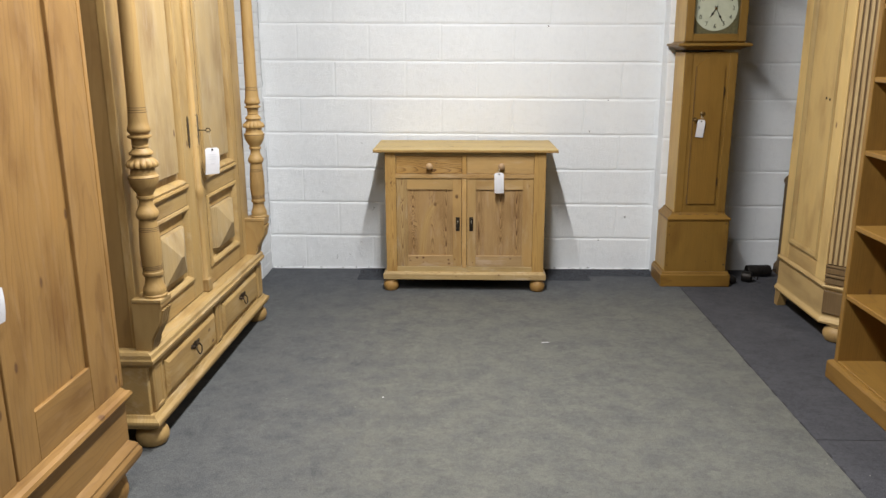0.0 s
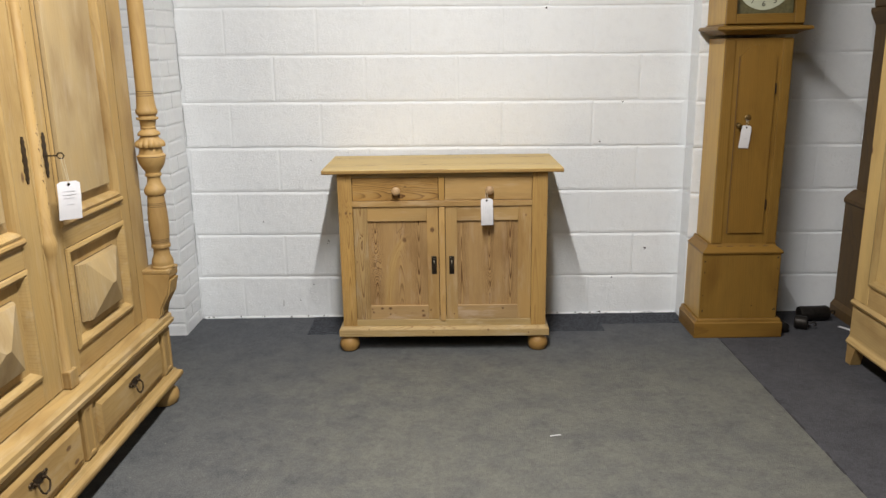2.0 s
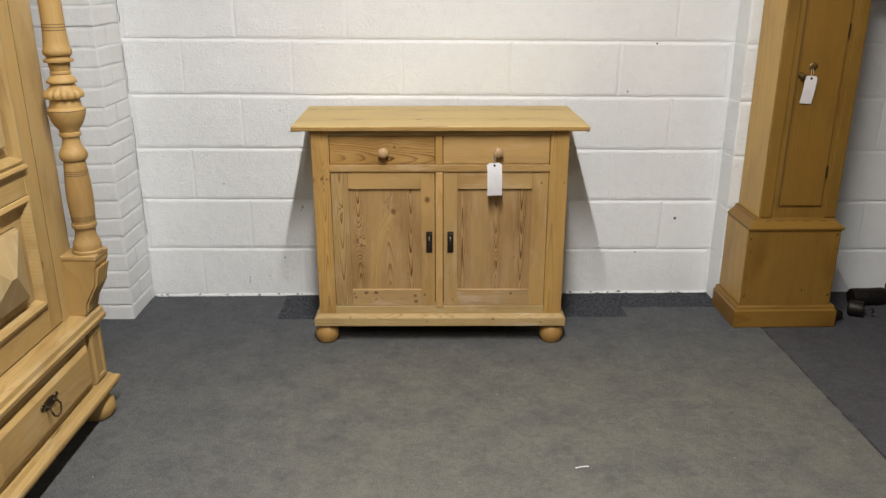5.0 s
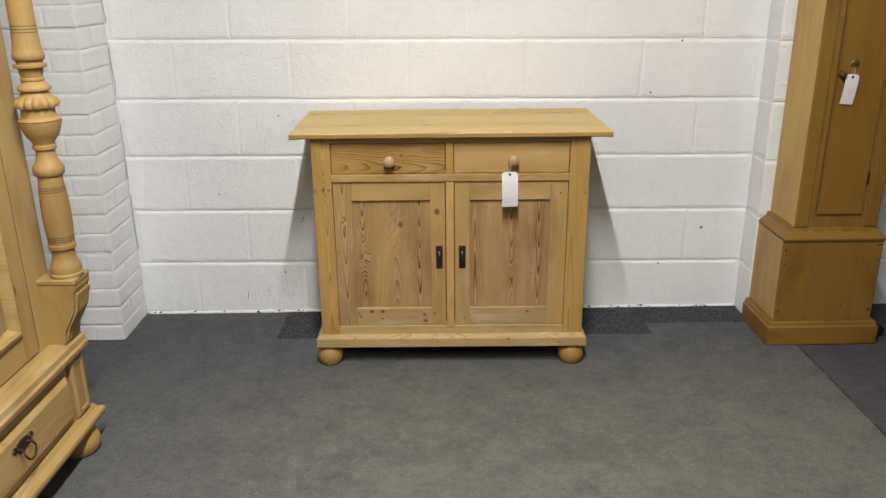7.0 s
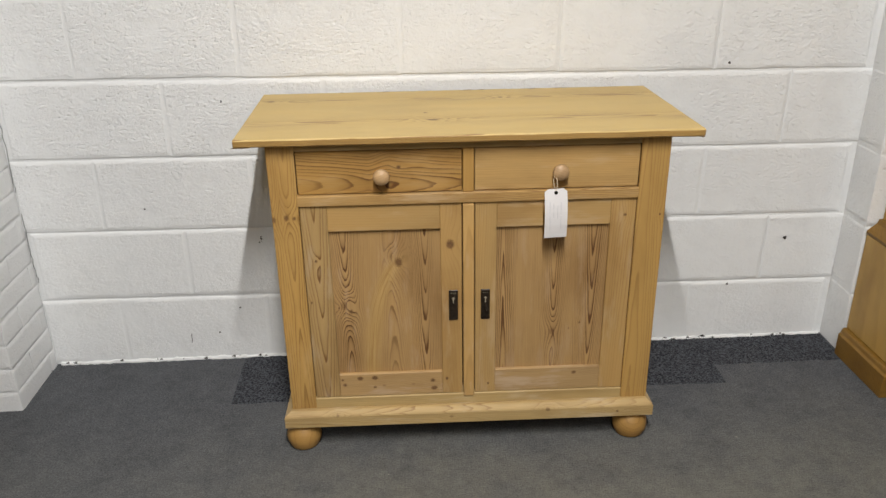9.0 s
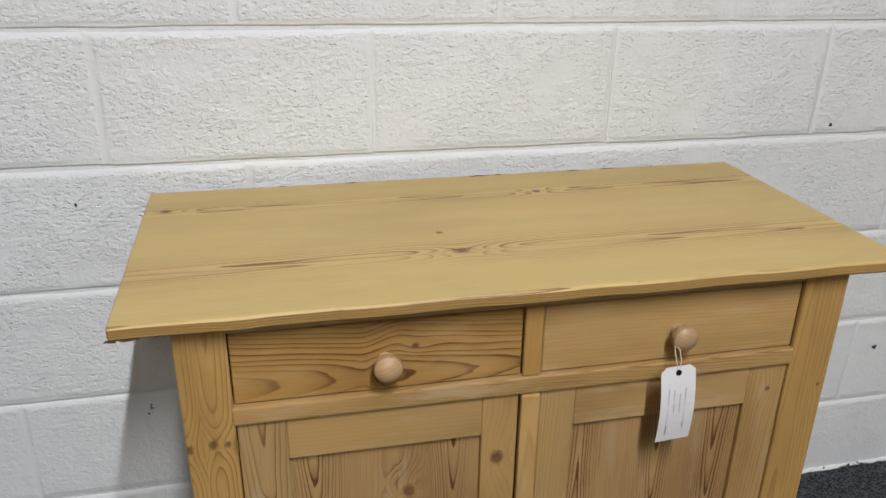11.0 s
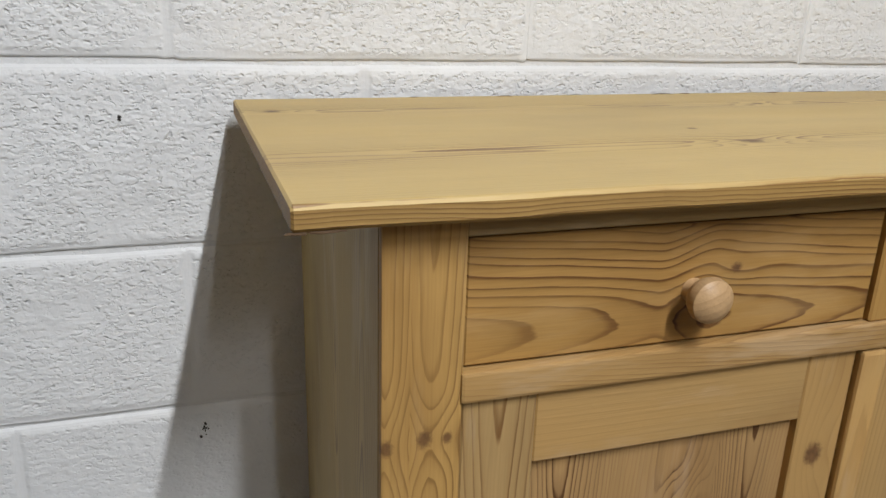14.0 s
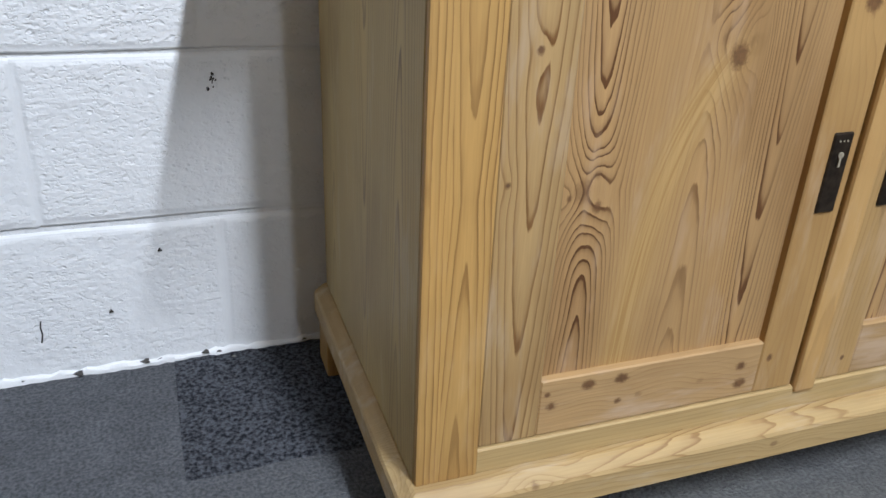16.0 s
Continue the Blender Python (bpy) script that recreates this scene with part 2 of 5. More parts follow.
chest_panel_r = pine("chest_pine_panel_striped", "z", shade(PANEL, 0.96), (0.115, 0.052, 0.018), 250, 0.03, (0.2, -0.44), 0.0, 0.012, 1.35,
                     [(0.328, 0.217, 0.0095, 0.55), (0.352, 0.290, 0.004), (0.335, 0.262, 0.003, 0.6)], 0.0,
                     boards=[(0.122, 0.088, 0.006, 0.022, 1.7), (0.272, 0.217, 0.010, -0.05, 0.8), (0.4, 0.316, 0.010, -0.045, 1.5)], fade=0.026, worn=0.4)
chest_drawer = pine("chest_pine_drawer_bold", "x", shade(CH, 1.02), (0.13, 0.058, 0.017), 150, 0.085, (0.750, -0.458), 0.0, 0.016, 1.4,
                    [(-0.168, 0.792, 0.006)], 0.0, saw=(-0.215, 0.20), worn=0.3)
chest_drawer_r = pine("chest_pine_drawer_plain", "x", shade(PALE, 1.06), CHL, 170, 0.02, (0.62, -0.45), 0.0, 0.01, 0.3, (), 0.0, worn=0.4)
chest_stile = pine("chest_pine_stile_arched", "z", (0.365, 0.255, 0.115), CHL, 150, 0.04, (-0.374, -0.462), 0.0, 0.006, 0.65,
                   [(0.554, -0.381, 0.0045), (0.439, -0.401, 0.004)], 0.0, boards=[(-0.2, -0.378, 0.012, -0.055, 1.3), (0.1, -0.02, 0.02, 0.03, 1.0)], fade=0.035, worn=0.6)
chest_stile_knot = pine("chest_pine_stile_knot", "z", PALE, CHL, 170, 0.03, (-0.09, -0.45), 0.0, 0.012, 0.25, [(0.590, -0.047, 0.0125), (0.20, -0.06, 0.005)], 0.0, soft=True, worn=0.55)
chest_stile_r = pine("chest_pine_stile_pale", "z", PALE, CHL, 170, 0.03, (0.45, -0.45), 0.0, 0.012, 0.4, [(0.655, 0.385, 0.006), (0.18, 0.05, 0.004)], 0.0, soft=True, worn=0.55)
chest_post_r = pine("chest_pine_post_plain", "z", (0.40, 0.248, 0.080), CHL, 160, 0.02, (0.43, -0.48), 0.0, 0.012, 0.5, [(0.655, 0.470, 0.004)], 0.0, soft=True)
chest_strip = pine("chest_pine_strip", "z", shade(PALE, 1.14), CHL, 150, 0.02, (0.0, -0.45), 0.0, 0.01, 0.25, (), 0.0, soft=True, worn=0.5)
chest_mid_rail = pine("chest_pine_middle_rail", "x", shade(PALE, 1.04), CHL, 290, 0.05, (0.66, -0.45), 0.0, 0.014, 0.75, (), 0.0, worn=0.6)
chest_rail = pine("chest_pine_rail_plain", "x", PALE, CHL, 150, 0.02, (0.60, -0.45), 0.5, 0.01, 0.14, (), 0.0, soft=True, worn=0.55)
chest_base = pine("chest_pine_base", "x", (0.430, 0.322, 0.155), (0.20, 0.105, 0.034), 330, 0.035, (0.07, -0.47), 0.0, 0.016, 0.75, [(-0.355, 0.112, 0.006, 0.7), (-0.05, 0.098, 0.005, 0.6), (0.21, 0.108, 0.007, 0.8), (0.40, 0.095, 0.005)], 0.0, worn=0.65)
chest_rail_knots = pine("chest_pine_rail_knots", "x", (0.415, 0.285, 0.138), CHL, 170, 0.02, (0.10, -0.47), 0.0, 0.02, 0.34,
                        [(-0.332, 0.189, 0.0075), (-0.291, 0.209, 0.0078), (-0.252, 0.209, 0.0072), (-0.098, 0.196, 0.007), (-0.095, 0.172, 0.008), (-0.253, 0.180, 0.005), (-0.228, 0.184, 0.005, 0.4), (-0.150, 0.186, 0.005, 0.3), (-0.338, 0.205, 0.004), (0.28, 0.205, 0.0075)], 0.0, worn=0.7)
chest_post = pine("chest_pine_post", "z", (0.445, 0.277, 0.090), CHL, 180, 0.02, (-0.447, -0.47), 0.0, 0.004, 0.85, [(0.672, -0.443, 0.0085, 0.95), (0.668, -0.474, 0.0080, 0.95), (0.671, -0.424, 0.0055, 0.95)], 0.0,
                  boards=[(-0.455, -0.475, 0.006, -0.006, 1.0), (0.0, -0.438, 0.010, -0.036, 1.0)], fold=0.43, face=-0.496, worn=0.4)
chest_side = pine("chest_pine_side", "z", (0.405, 0.305, 0.132), (0.21, 0.145, 0.06), 150, 0.03, (-0.2, -0.40), 0.0, 0.02, 0.7, (), 0.0, 0.55, "y",
                  boards=[(-0.38, -0.425, 0.014, 0.05, 1.2), (-0.20, -0.29, 0.016, -0.05, 0.9), (0.0, -0.12, 0.02, 0.04, 0.9)], fade=0.05, soft=True, worn=0.5)
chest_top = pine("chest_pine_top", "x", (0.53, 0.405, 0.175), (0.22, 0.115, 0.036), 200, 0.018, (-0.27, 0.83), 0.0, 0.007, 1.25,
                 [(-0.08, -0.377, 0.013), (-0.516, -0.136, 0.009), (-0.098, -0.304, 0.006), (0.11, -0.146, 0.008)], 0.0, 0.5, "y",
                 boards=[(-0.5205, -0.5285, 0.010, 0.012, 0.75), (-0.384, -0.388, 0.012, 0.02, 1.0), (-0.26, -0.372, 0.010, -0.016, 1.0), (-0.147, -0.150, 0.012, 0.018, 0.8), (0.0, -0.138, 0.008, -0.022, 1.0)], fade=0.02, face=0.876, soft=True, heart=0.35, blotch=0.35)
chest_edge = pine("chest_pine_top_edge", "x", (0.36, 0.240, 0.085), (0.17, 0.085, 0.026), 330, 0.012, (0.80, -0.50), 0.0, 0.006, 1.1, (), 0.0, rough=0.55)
WL, WLL = (0.395, 0.272, 0.110), (0.23, 0.138, 0.046)
ward_z = pine("wardrobe_pine_upright", "z", WL, WLL, 95, 0.03, (0.0, 0.16), 0.3, wobble=0.03, strength=0.34, chance=0.40, soft=True, worn=0.35, blotch=1.0)
ward_panel = pine("wardrobe_pine_panel", "z", (0.405, 0.303, 0.155), (0.25, 0.165, 0.070), 80, 0.04, (0.0, 0.14), 0.3, wobble=0.04, strength=0.22, chance=0.3, soft=True, worn=0.3, blotch=1.0)
ward_x = pine("wardrobe_pine_level", "x", WL, WLL, 90, 0.03, (0.1, 0.16), spread=0.1, wobble=0.03, strength=0.36, chance=0.35, soft=True, worn=0.45, blotch=0.9)
# The side's shade beside the press is put into this browner colour.
ward_side_shaded = pine("wardrobe_pine_side_shaded", "z", (0.285, 0.180, 0.066), (0.16, 0.09, 0.03), 90, 0.02, strength=0.25, chance=0.2, across="y", soft=True)
ward_dark = pine("wardrobe_pine_golden", "z", (0.355, 0.238, 0.094), (0.20, 0.112, 0.034), 110, 0.02, strength=0.26, chance=0.1, soft=True)
NWC, NWL = (0.300, 0.173, 0.056), (0.185, 0.092, 0.030)
near_z = pine("press_pine_upright", "z", NWC, NWL, 40, 0.09, wobble=0.09, strength=0.5, chance=0.6, soft=True, worn=0.25, blotch=0.9)
near_x = pine("press_pine_level", "x", NWC, NWL, 60, 0.03, spread=0.1, wobble=0.04, strength=0.35, chance=0.45, soft=True, worn=0.3, blotch=0.9)
RWC, RWL = (0.58, 0.415, 0.172), (0.36, 0.215, 0.076)
right_z = pine("armoire_pine_upright", "z", RWC, RWL, 90, 0.02, strength=0.18, chance=0.25, across="y", soft=True)
right_y = pine("armoire_pine_level", "y", (0.44, 0.315, 0.140), RWL, 90, 0.02, strength=0.4, chance=0.1, across="z", soft=True)
# Shade on the canted corner and its grooves is put into these colours.
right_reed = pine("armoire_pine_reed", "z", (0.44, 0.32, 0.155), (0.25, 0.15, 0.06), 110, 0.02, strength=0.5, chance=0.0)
right_grey = pine("armoire_pine_shaded", "z", (0.17, 0.110, 0.050), (0.09, 0.055, 0.022), 110, 0.02, strength=0.5, chance=0.0)
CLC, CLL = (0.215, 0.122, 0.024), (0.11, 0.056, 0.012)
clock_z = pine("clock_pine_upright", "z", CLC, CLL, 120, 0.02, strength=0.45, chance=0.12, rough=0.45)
# Light on the clock's left side is put into this paler colour.
clock_side_lit = pine("clock_pine_side_lit", "z", (0.47, 0.305, 0.092), (0.30, 0.18, 0.05), 110, 0.02, strength=0.3, chance=0.1, rough=0.45, across="y", soft=True)
clock_x = pine("clock_pine_level", "x", CLC, CLL, 120, 0.02, spread=0.1, strength=0.45, chance=0.1, rough=0.45)
BKC, BKL = (0.265, 0.148, 0.034), (0.16, 0.080, 0.018)
book_z = pine("bookcase_pine_upright", "z", BKC, BKL, 100, 0.02, strength=0.4, chance=0.3, rough=0.45, across="y")
book_x = pine("bookcase_pine_level", "x", BKC, BKL, 100, 0.02, spread=0.1, strength=0.4, chance=0.2, rough=0.45)
dark_wood = pine("dark_stained_wood", "z", (0.10, 0.060, 0.022), (0.05, 0.028, 0.011), 120, 0.02, strength=0.5, chance=0.0, rough=0.6)
knob_wood = pine("knob_pine", "y", (0.46, 0.32, 0.18), (0.30, 0.18, 0.085), 150, 0.05, strength=0.4, chance=0.0, rough=0.45)


def wall_paint(name, tint=(0.780, 0.795, 0.800), pits=1.0, edges=False):
    m, nt, b = mat(name, 0.5, 0.35)
    tc = nt.nodes.new("ShaderNodeNewGeometry").outputs["Position"]
    big = tnoise(nt, tc, 2.3, 4.0)
    mid = tnoise(nt, tc, 22.0, 3.0)
    sx = nt.nodes.new("ShaderNodeMapping")
    sx.inputs["Scale"].default_value = (0.82, 0.82, 1.15)
    nt.links.new(tc, sx.inputs[0])
    flat = sx.outputs[0]
    grain = tnoise(nt, flat, 105.0, 1.5, 0.5)
    fine = tnoise(nt, tc, 330.0, 2.0, 0.5)
    cover = step(nt, tnoise(nt, tc, 9.0, 3.0), 0.28, 0.52)
    if edges:
        # thick paint has filled the pores along the joints
        gen = nt.nodes.new("ShaderNodeSeparateXYZ")
        nt.links.new(nt.nodes.new("ShaderNodeTexCoord").outputs["Generated"], gen.inputs[0])
        for axis, near in ((0, 0.022), (2, 0.060)):
            g = gen.outputs[axis]
            inside = M(nt, "MINIMUM", g, M(nt, "SUBTRACT", 1.0, g))
            inside = M(nt, "ADD", inside, M(nt, "MULTIPLY", M(nt, "SUBTRACT", mid, 0.5), 0.02))
            cover = M(nt, "MULTIPLY", cover, step(nt, inside, near * 0.35, near))
    bent = nt.nodes.new("ShaderNodeVectorMath")
    bent.operation = "MULTIPLY_ADD"
    warp = nt.nodes.new("ShaderNodeTexNoise")
    nt.links.new(flat, warp.inputs["Vector"])
    warp.inputs["Scale"].default_value, warp.inputs["Detail"].default_value = 120.0, 1.0
    nt.links.new(warp.outputs["Color"], bent.inputs[0])
    bent.inputs[1].default_value = (0.007, 0.007, 0.005)
    nt.links.new(flat, bent.inputs[2])
    pit = 0.0
    for scale, share, reach in ((80.0, 0.60, 0.46), (140.0, 0.72, 0.50)):
        v = nt.nodes.new("ShaderNodeTexVoronoi")
        nt.links.new(bent.outputs[0], v.inputs["Vector"])
        v.inputs["Scale"].default_value = scale
        sc = nt.nodes.new("ShaderNodeSeparateColor")
        nt.links.new(v.outputs["Color"], sc.inputs[0])
        size = M(nt, "MULTIPLY_ADD", sc.outputs[1], reach * 0.75, reach * 0.35)
        hole = M(nt, "MULTIPLY", M(nt, "LESS_THAN", sc.outputs[0], share), M(nt, "SUBTRACT", 1.0, step(nt, M(nt, "DIVIDE", v.outputs["Distance"], size), 0.22, 1.0)))
        pit = M(nt, "MAXIMUM", pit, M(nt, "MULTIPLY", hole, 1.0 if scale < 100 else 0.45))
    # ragged hollows between the grains of the block
    dips = M(nt, "SUBTRACT", 1.0, step(nt, tnoise(nt, bent.outputs[0], 150.0, 2.0, 0.55), 0.30, 0.45))
    pit = M(nt, "MULTIPLY", M(nt, "MAXIMUM", M(nt, "MULTIPLY", pit, 0.85), M(nt, "MULTIPLY", dips, 0.5)), cover)
    if edges:
        # many coats near the floor have filled the pores further
        up = nt.nodes.new("ShaderNodeSeparateXYZ")
        nt.links.new(tc, up.inputs[0])
        pit = M(nt, "MULTIPLY", pit, M(nt, "MULTIPLY_ADD", step(nt, up.outputs[2], 0.35, 0.75), 0.75, 0.62))
        thick = M(nt, "SUBTRACT", 1.0, M(nt, "MULTIPLY", step(nt, up.outputs[2], 1.30, 1.60), 0.6))
        pit = M(nt, "MULTIPLY", pit, thick)
        grain = M(nt, "MULTIPLY", grain, M(nt, "MULTIPLY", thick, M(nt, "MULTIPLY_ADD", step(nt, up.outputs[2], 0.35, 0.75), 0.5, 0.9)))
    col = mix(nt, 0.6, tint, ramp(nt, big, [(0.3, (0.92, 0.92, 0.93)), (0.6, (1, 1, 1)), (0.8, (0.98, 0.97, 0.945))]), "MULTIPLY")
    col = mix(nt, 0.4, col, ramp(nt, mid, [(0.25, 0.90), (0.5, 1.0)]), "MULTIPLY")
    col = mix(nt, M(nt, "MULTIPLY", pit, 0.05), col, (0.5, 0.49, 0.47))
    nt.links.new(col, b.inputs["Base Color"])
    rough_part = M(nt, "MULTIPLY_ADD", cover, 0.7, 0.3)
    h = M(nt, "MULTIPLY", M(nt, "ADD", M(nt, "MULTIPLY", grain, 0.85), M(nt, "MULTIPLY", mid, 1.1)), rough_part)
    h = M(nt, "ADD", h, M(nt, "MULTIPLY", tnoise(nt, flat, 8.0, 2.0), 1.4))
    h = M(nt, "ADD", h, M(nt, "MULTIPLY", fine, 0.10))
    h = M(nt, "SUBTRACT", h, M(nt, "MULTIPLY", pit, 0.85))
    bump(nt, b, h, 0.68 * pits, 0.0036)
    return m


block_paint = wall_paint("white_painted_block", edges=True)
brick_paint = wall_paint("white_painted_brick", (0.80, 0.81, 0.81), 0.5)
joint_paint = wall_paint("white_painted_joint", (0.76, 0.775, 0.78), 0.6)


def carpet_mat(name, a, c, stain, loops=210.0, mottled=1.0, soiled=(0.2, -0.2)):
    """Loop pile. soiled: how far from the wall the trodden, dusty part begins and is full."""
    m, nt, b = mat(name, 0.95, 0.1)
    tc = nt.nodes.new("ShaderNodeNewGeometry").outputs["Position"]
    sep = nt.nodes.new("ShaderNodeSeparateXYZ")
    nt.links.new(tc, sep.inputs[0])
    loop = tnoise(nt, tc, loops, 2.0, 0.6)
    tuft = tnoise(nt, tc, 60.0, 3.0, 0.7)
    big = tnoise(nt, tc, 2.1, 5.0, 0.62)
    scuff = tnoise(nt, tc, 7.0, 5.0, 0.7)
    trod = M(nt, "ADD", sep.outputs[1], M(nt, "MULTIPLY", M(nt, "SUBTRACT", big, 0.5), 0.5))
    trod = step(nt, M(nt, "MULTIPLY", trod, -1.0), -soiled[0], -soiled[1])
    aside = M(nt, "ADD", sep.outputs[0], M(nt, "MULTIPLY", M(nt, "SUBTRACT", scuff, 0.5), 0.5))
    trod = M(nt, "MULTIPLY", trod, M(nt, "MULTIPLY_ADD", step(nt, aside, -0.95, -0.1), 0.6, 0.4))
    col = mix(nt, ramp(nt, loop, [(0.36, 0.0), (0.64, 1.0)]), a, c)
    dusty = M(nt, "MULTIPLY", ramp(nt, scuff, [(0.32, 0.62), (0.58, 1.0)]), ramp(nt, loop, [(0.3, 0.55), (0.7, 0.95)]))
    col = mix(nt, M(nt, "MULTIPLY", dusty, trod), col, stain)
    wear = tnoise(nt, tc, 22.0, 4.0, 0.75, 0.6)
    col = mix(nt, 0.55 * mottled, col, ramp(nt, scuff, [(0.3, 0.74), (0.52, 1.0), (0.75, 1.18)]), "MULTIPLY")
    col = mix(nt, 0.45 * mottled, col, ramp(nt, wear, [(0.32, 0.72), (0.5, 1.0), (0.68, 1.18)]), "MULTIPLY")
    col = mix(nt, 0.5 * mottled, col, ramp(nt, tuft, [(0.3, 0.80), (0.7, 1.1)]), "MULTIPLY")
    mottle = tnoise(nt, tc, 38.0, 5.0, 0.8)
    col = mix(nt, 0.30 * mottled, col, ramp(nt, mottle, [(0.34, 0.66), (0.5, 1.0), (0.68, 1.24)]), "MULTIPLY")
    # lint and crumbs trodden into the pile
    v = nt.nodes.new("ShaderNodeTexVoronoi")
    nt.links.new(tc, v.inputs["Vector"])
    v.inputs["Scale"].default_value = 26.0
    sc = nt.nodes.new("ShaderNodeSeparateColor")
    nt.links.new(v.outputs["Color"], sc.inputs[0])
    crumb = M(nt, "MULTIPLY", M(nt, "LESS_THAN", sc.outputs[0], 0.10), M(nt, "SUBTRACT", 1.0, step(nt, v.outputs["Distance"], 0.05, 0.12)))
    col = mix(nt, M(nt, "MULTIPLY", crumb, 0.55), col, mix(nt, M(nt, "GREATER_THAN", sc.outputs[1], 0.45), (0.035, 0.034, 0.033), (0.30, 0.29, 0.25)))
    nt.links.new(col, b.inputs["Base Color"])
    bump(nt, b, M(nt, "ADD", loop, M(nt, "MULTIPLY", tuft, 0.7)), 0.7, 0.006)
    return m


carpet = carpet_mat("grey_carpet", (0.066, 0.069, 0.075), (0.125, 0.130, 0.140), (0.156, 0.151, 0.125), soiled=(-0.15, -0.95))
carpet_dark = carpet_mat("slate_carpet", (0.044, 0.044, 0.050), (0.088, 0.087, 0.096), (0.076, 0.075, 0.080))
carpet_rough = carpet_mat("rough_slate_carpet", (0.013, 0.014, 0.018), (0.090, 0.095, 0.107), (0.060, 0.063, 0.070), 180.0, 0.2, (-3.0, -4.0))


def plain(name, c, rough=0.5, metal=0.0, var=0.15, scale=60.0):
    m, nt, b = mat(name, rough, 0.4, metal)
    tc = nt.nodes.new("ShaderNodeTexCoord").outputs["Object"]
    n = tnoise(nt, tc, scale, 4.0)
    nt.links.new(mix(nt, 1.0, c, ramp(nt, n, [(0.3, 1 - var), (0.7, 1.0)]), "MULTIPLY"), b.inputs["Base Color"])
    bump(nt, b, n, 0.2, 0.001)
    return m


iron = plain("blackened_iron", (0.035, 0.03, 0.026), 0.5, 0.7, 0.5)
bronze = plain("dark_bronze", (0.030, 0.021, 0.014), 0.55, 0.3, 0.4)
plate_bronze = plain("worn_plate_bronze", (0.040, 0.029, 0.020), 0.40, 0.45, 0.7, 130.0)
pale_metal = plain("worn_pale_metal", (0.42, 0.37, 0.27), 0.5, 0.2, 0.4, 300.0)
cast_bronze = plain("brown_cast_bronze", (0.085, 0.056, 0.031), 0.42, 0.65, 0.7, 220.0)
brass = plain("aged_brass", (0.20, 0.13, 0.05), 0.45, 0.8, 0.5)
paper = plain("white_paper", (0.64, 0.63, 0.64), 0.8, 0.0, 0.05, 20.0)
ink = plain("grey_ink", (0.56, 0.56, 0.58), 0.8, 0.0, 0.1)
thread = plain("cream_string", (0.6, 0.52, 0.38), 0.9, 0.0, 0.2)
dial_paint = plain("cream_dial_paint", (0.47, 0.49, 0.37), 0.4, 0.0, 0.12, 25.0)
dial_trim = plain("olive_dial_corner", (0.13, 0.115, 0.055), 0.4, 0.0, 0.4, 60.0)
black_paint = plain("black_paint", (0.02, 0.02, 0.02), 0.4, 0.0, 0.2)
chip_dark = plain("bare_dark_spot", (0.06, 0.055, 0.05), 0.8, 0.0, 0.3)
# Grey of the unseen walls and ceiling, set for the light they bounce.
bounce_paint = plain("unseen_bounce_grey", (0.29, 0.272, 0.246), 0.8, 0.0, 0.1, 3.0)
white_enamel = plain("white_enamel", (0.75, 0.75, 0.74), 0.4, 0.0, 0.05)
nick_shade_brown = plain("dark_brown_nick_and_shade", (0.10, 0.06, 0.03), 0.8, 0.0, 0.2)
wax_dark = plain("dark_wax", (0.105, 0.062, 0.026), 0.7, 0.0, 0.4, 40.0)
seam_dark = plain("dark_carpet_edge", (0.035, 0.034, 0.036), 0.95, 0.0, 0.4, 90.0)
gap_black = plain("dark_gap", (0.03, 0.022, 0.014), 0.9, 0.0, 0.2)
glow, _, gb = mat("tube_glow", 0.4)
gb.inputs["Emission Color"].default_value, gb.inputs["Emission Strength"].default_value = (1, 0.94, 0.85, 1), 6.0


# ---- mesh helpers ----
def part(name, bm, material, parent=None, label="", smooth=False):
    me = bpy.data.meshes.new(name)
    bmesh.ops.recalc_face_normals(bm, faces=bm.faces)
    bm.to_mesh(me)
    bm.free()
    me.materials.append(material)
    if smooth:
        me.polygons.foreach_set("use_smooth", [True] * len(me.polygons))
        me.set_sharp_from_angle(angle=radians(35))
    ob = new(name, me)
    ob.parent = parent
    return tagged(ob, label)


def thing(name, label, category, m=None, group=""):
    ob = new(name)
    ob.empty_display_size = 0.1
    if m is not None:
        ob.matrix_world = m
    return tagged(ob, label, category, group)


def boxm(x0, x1, y0, y1, z0, z1, bevel=0.002, segs=1, bm=None):
    bm2 = bmesh.new()
    bmesh.ops.create_cube(bm2, size=1)
    for v in bm2.verts:
        v.co = Vector(((x0 + x1) / 2 + v.co.x * (x1 - x0), (y0 + y1) / 2 + v.co.y * (y1 - y0), (z0 + z1) / 2 + v.co.z * (z1 - z0)))
    if bevel > 0:
        bmesh.ops.bevel(bm2, geom=bm2.edges[:], offset=bevel, segments=segs, affect="EDGES", profile=0.6)
    if bm is None:
        return bm2
    return join(bm, bm2)


def join(bm, other):
    me = bpy.data.meshes.new("tmp")
    other.to_mesh(me)
    other.free()
    bm.from_mesh(me)
    bpy.data.meshes.remove(me)
    return bm


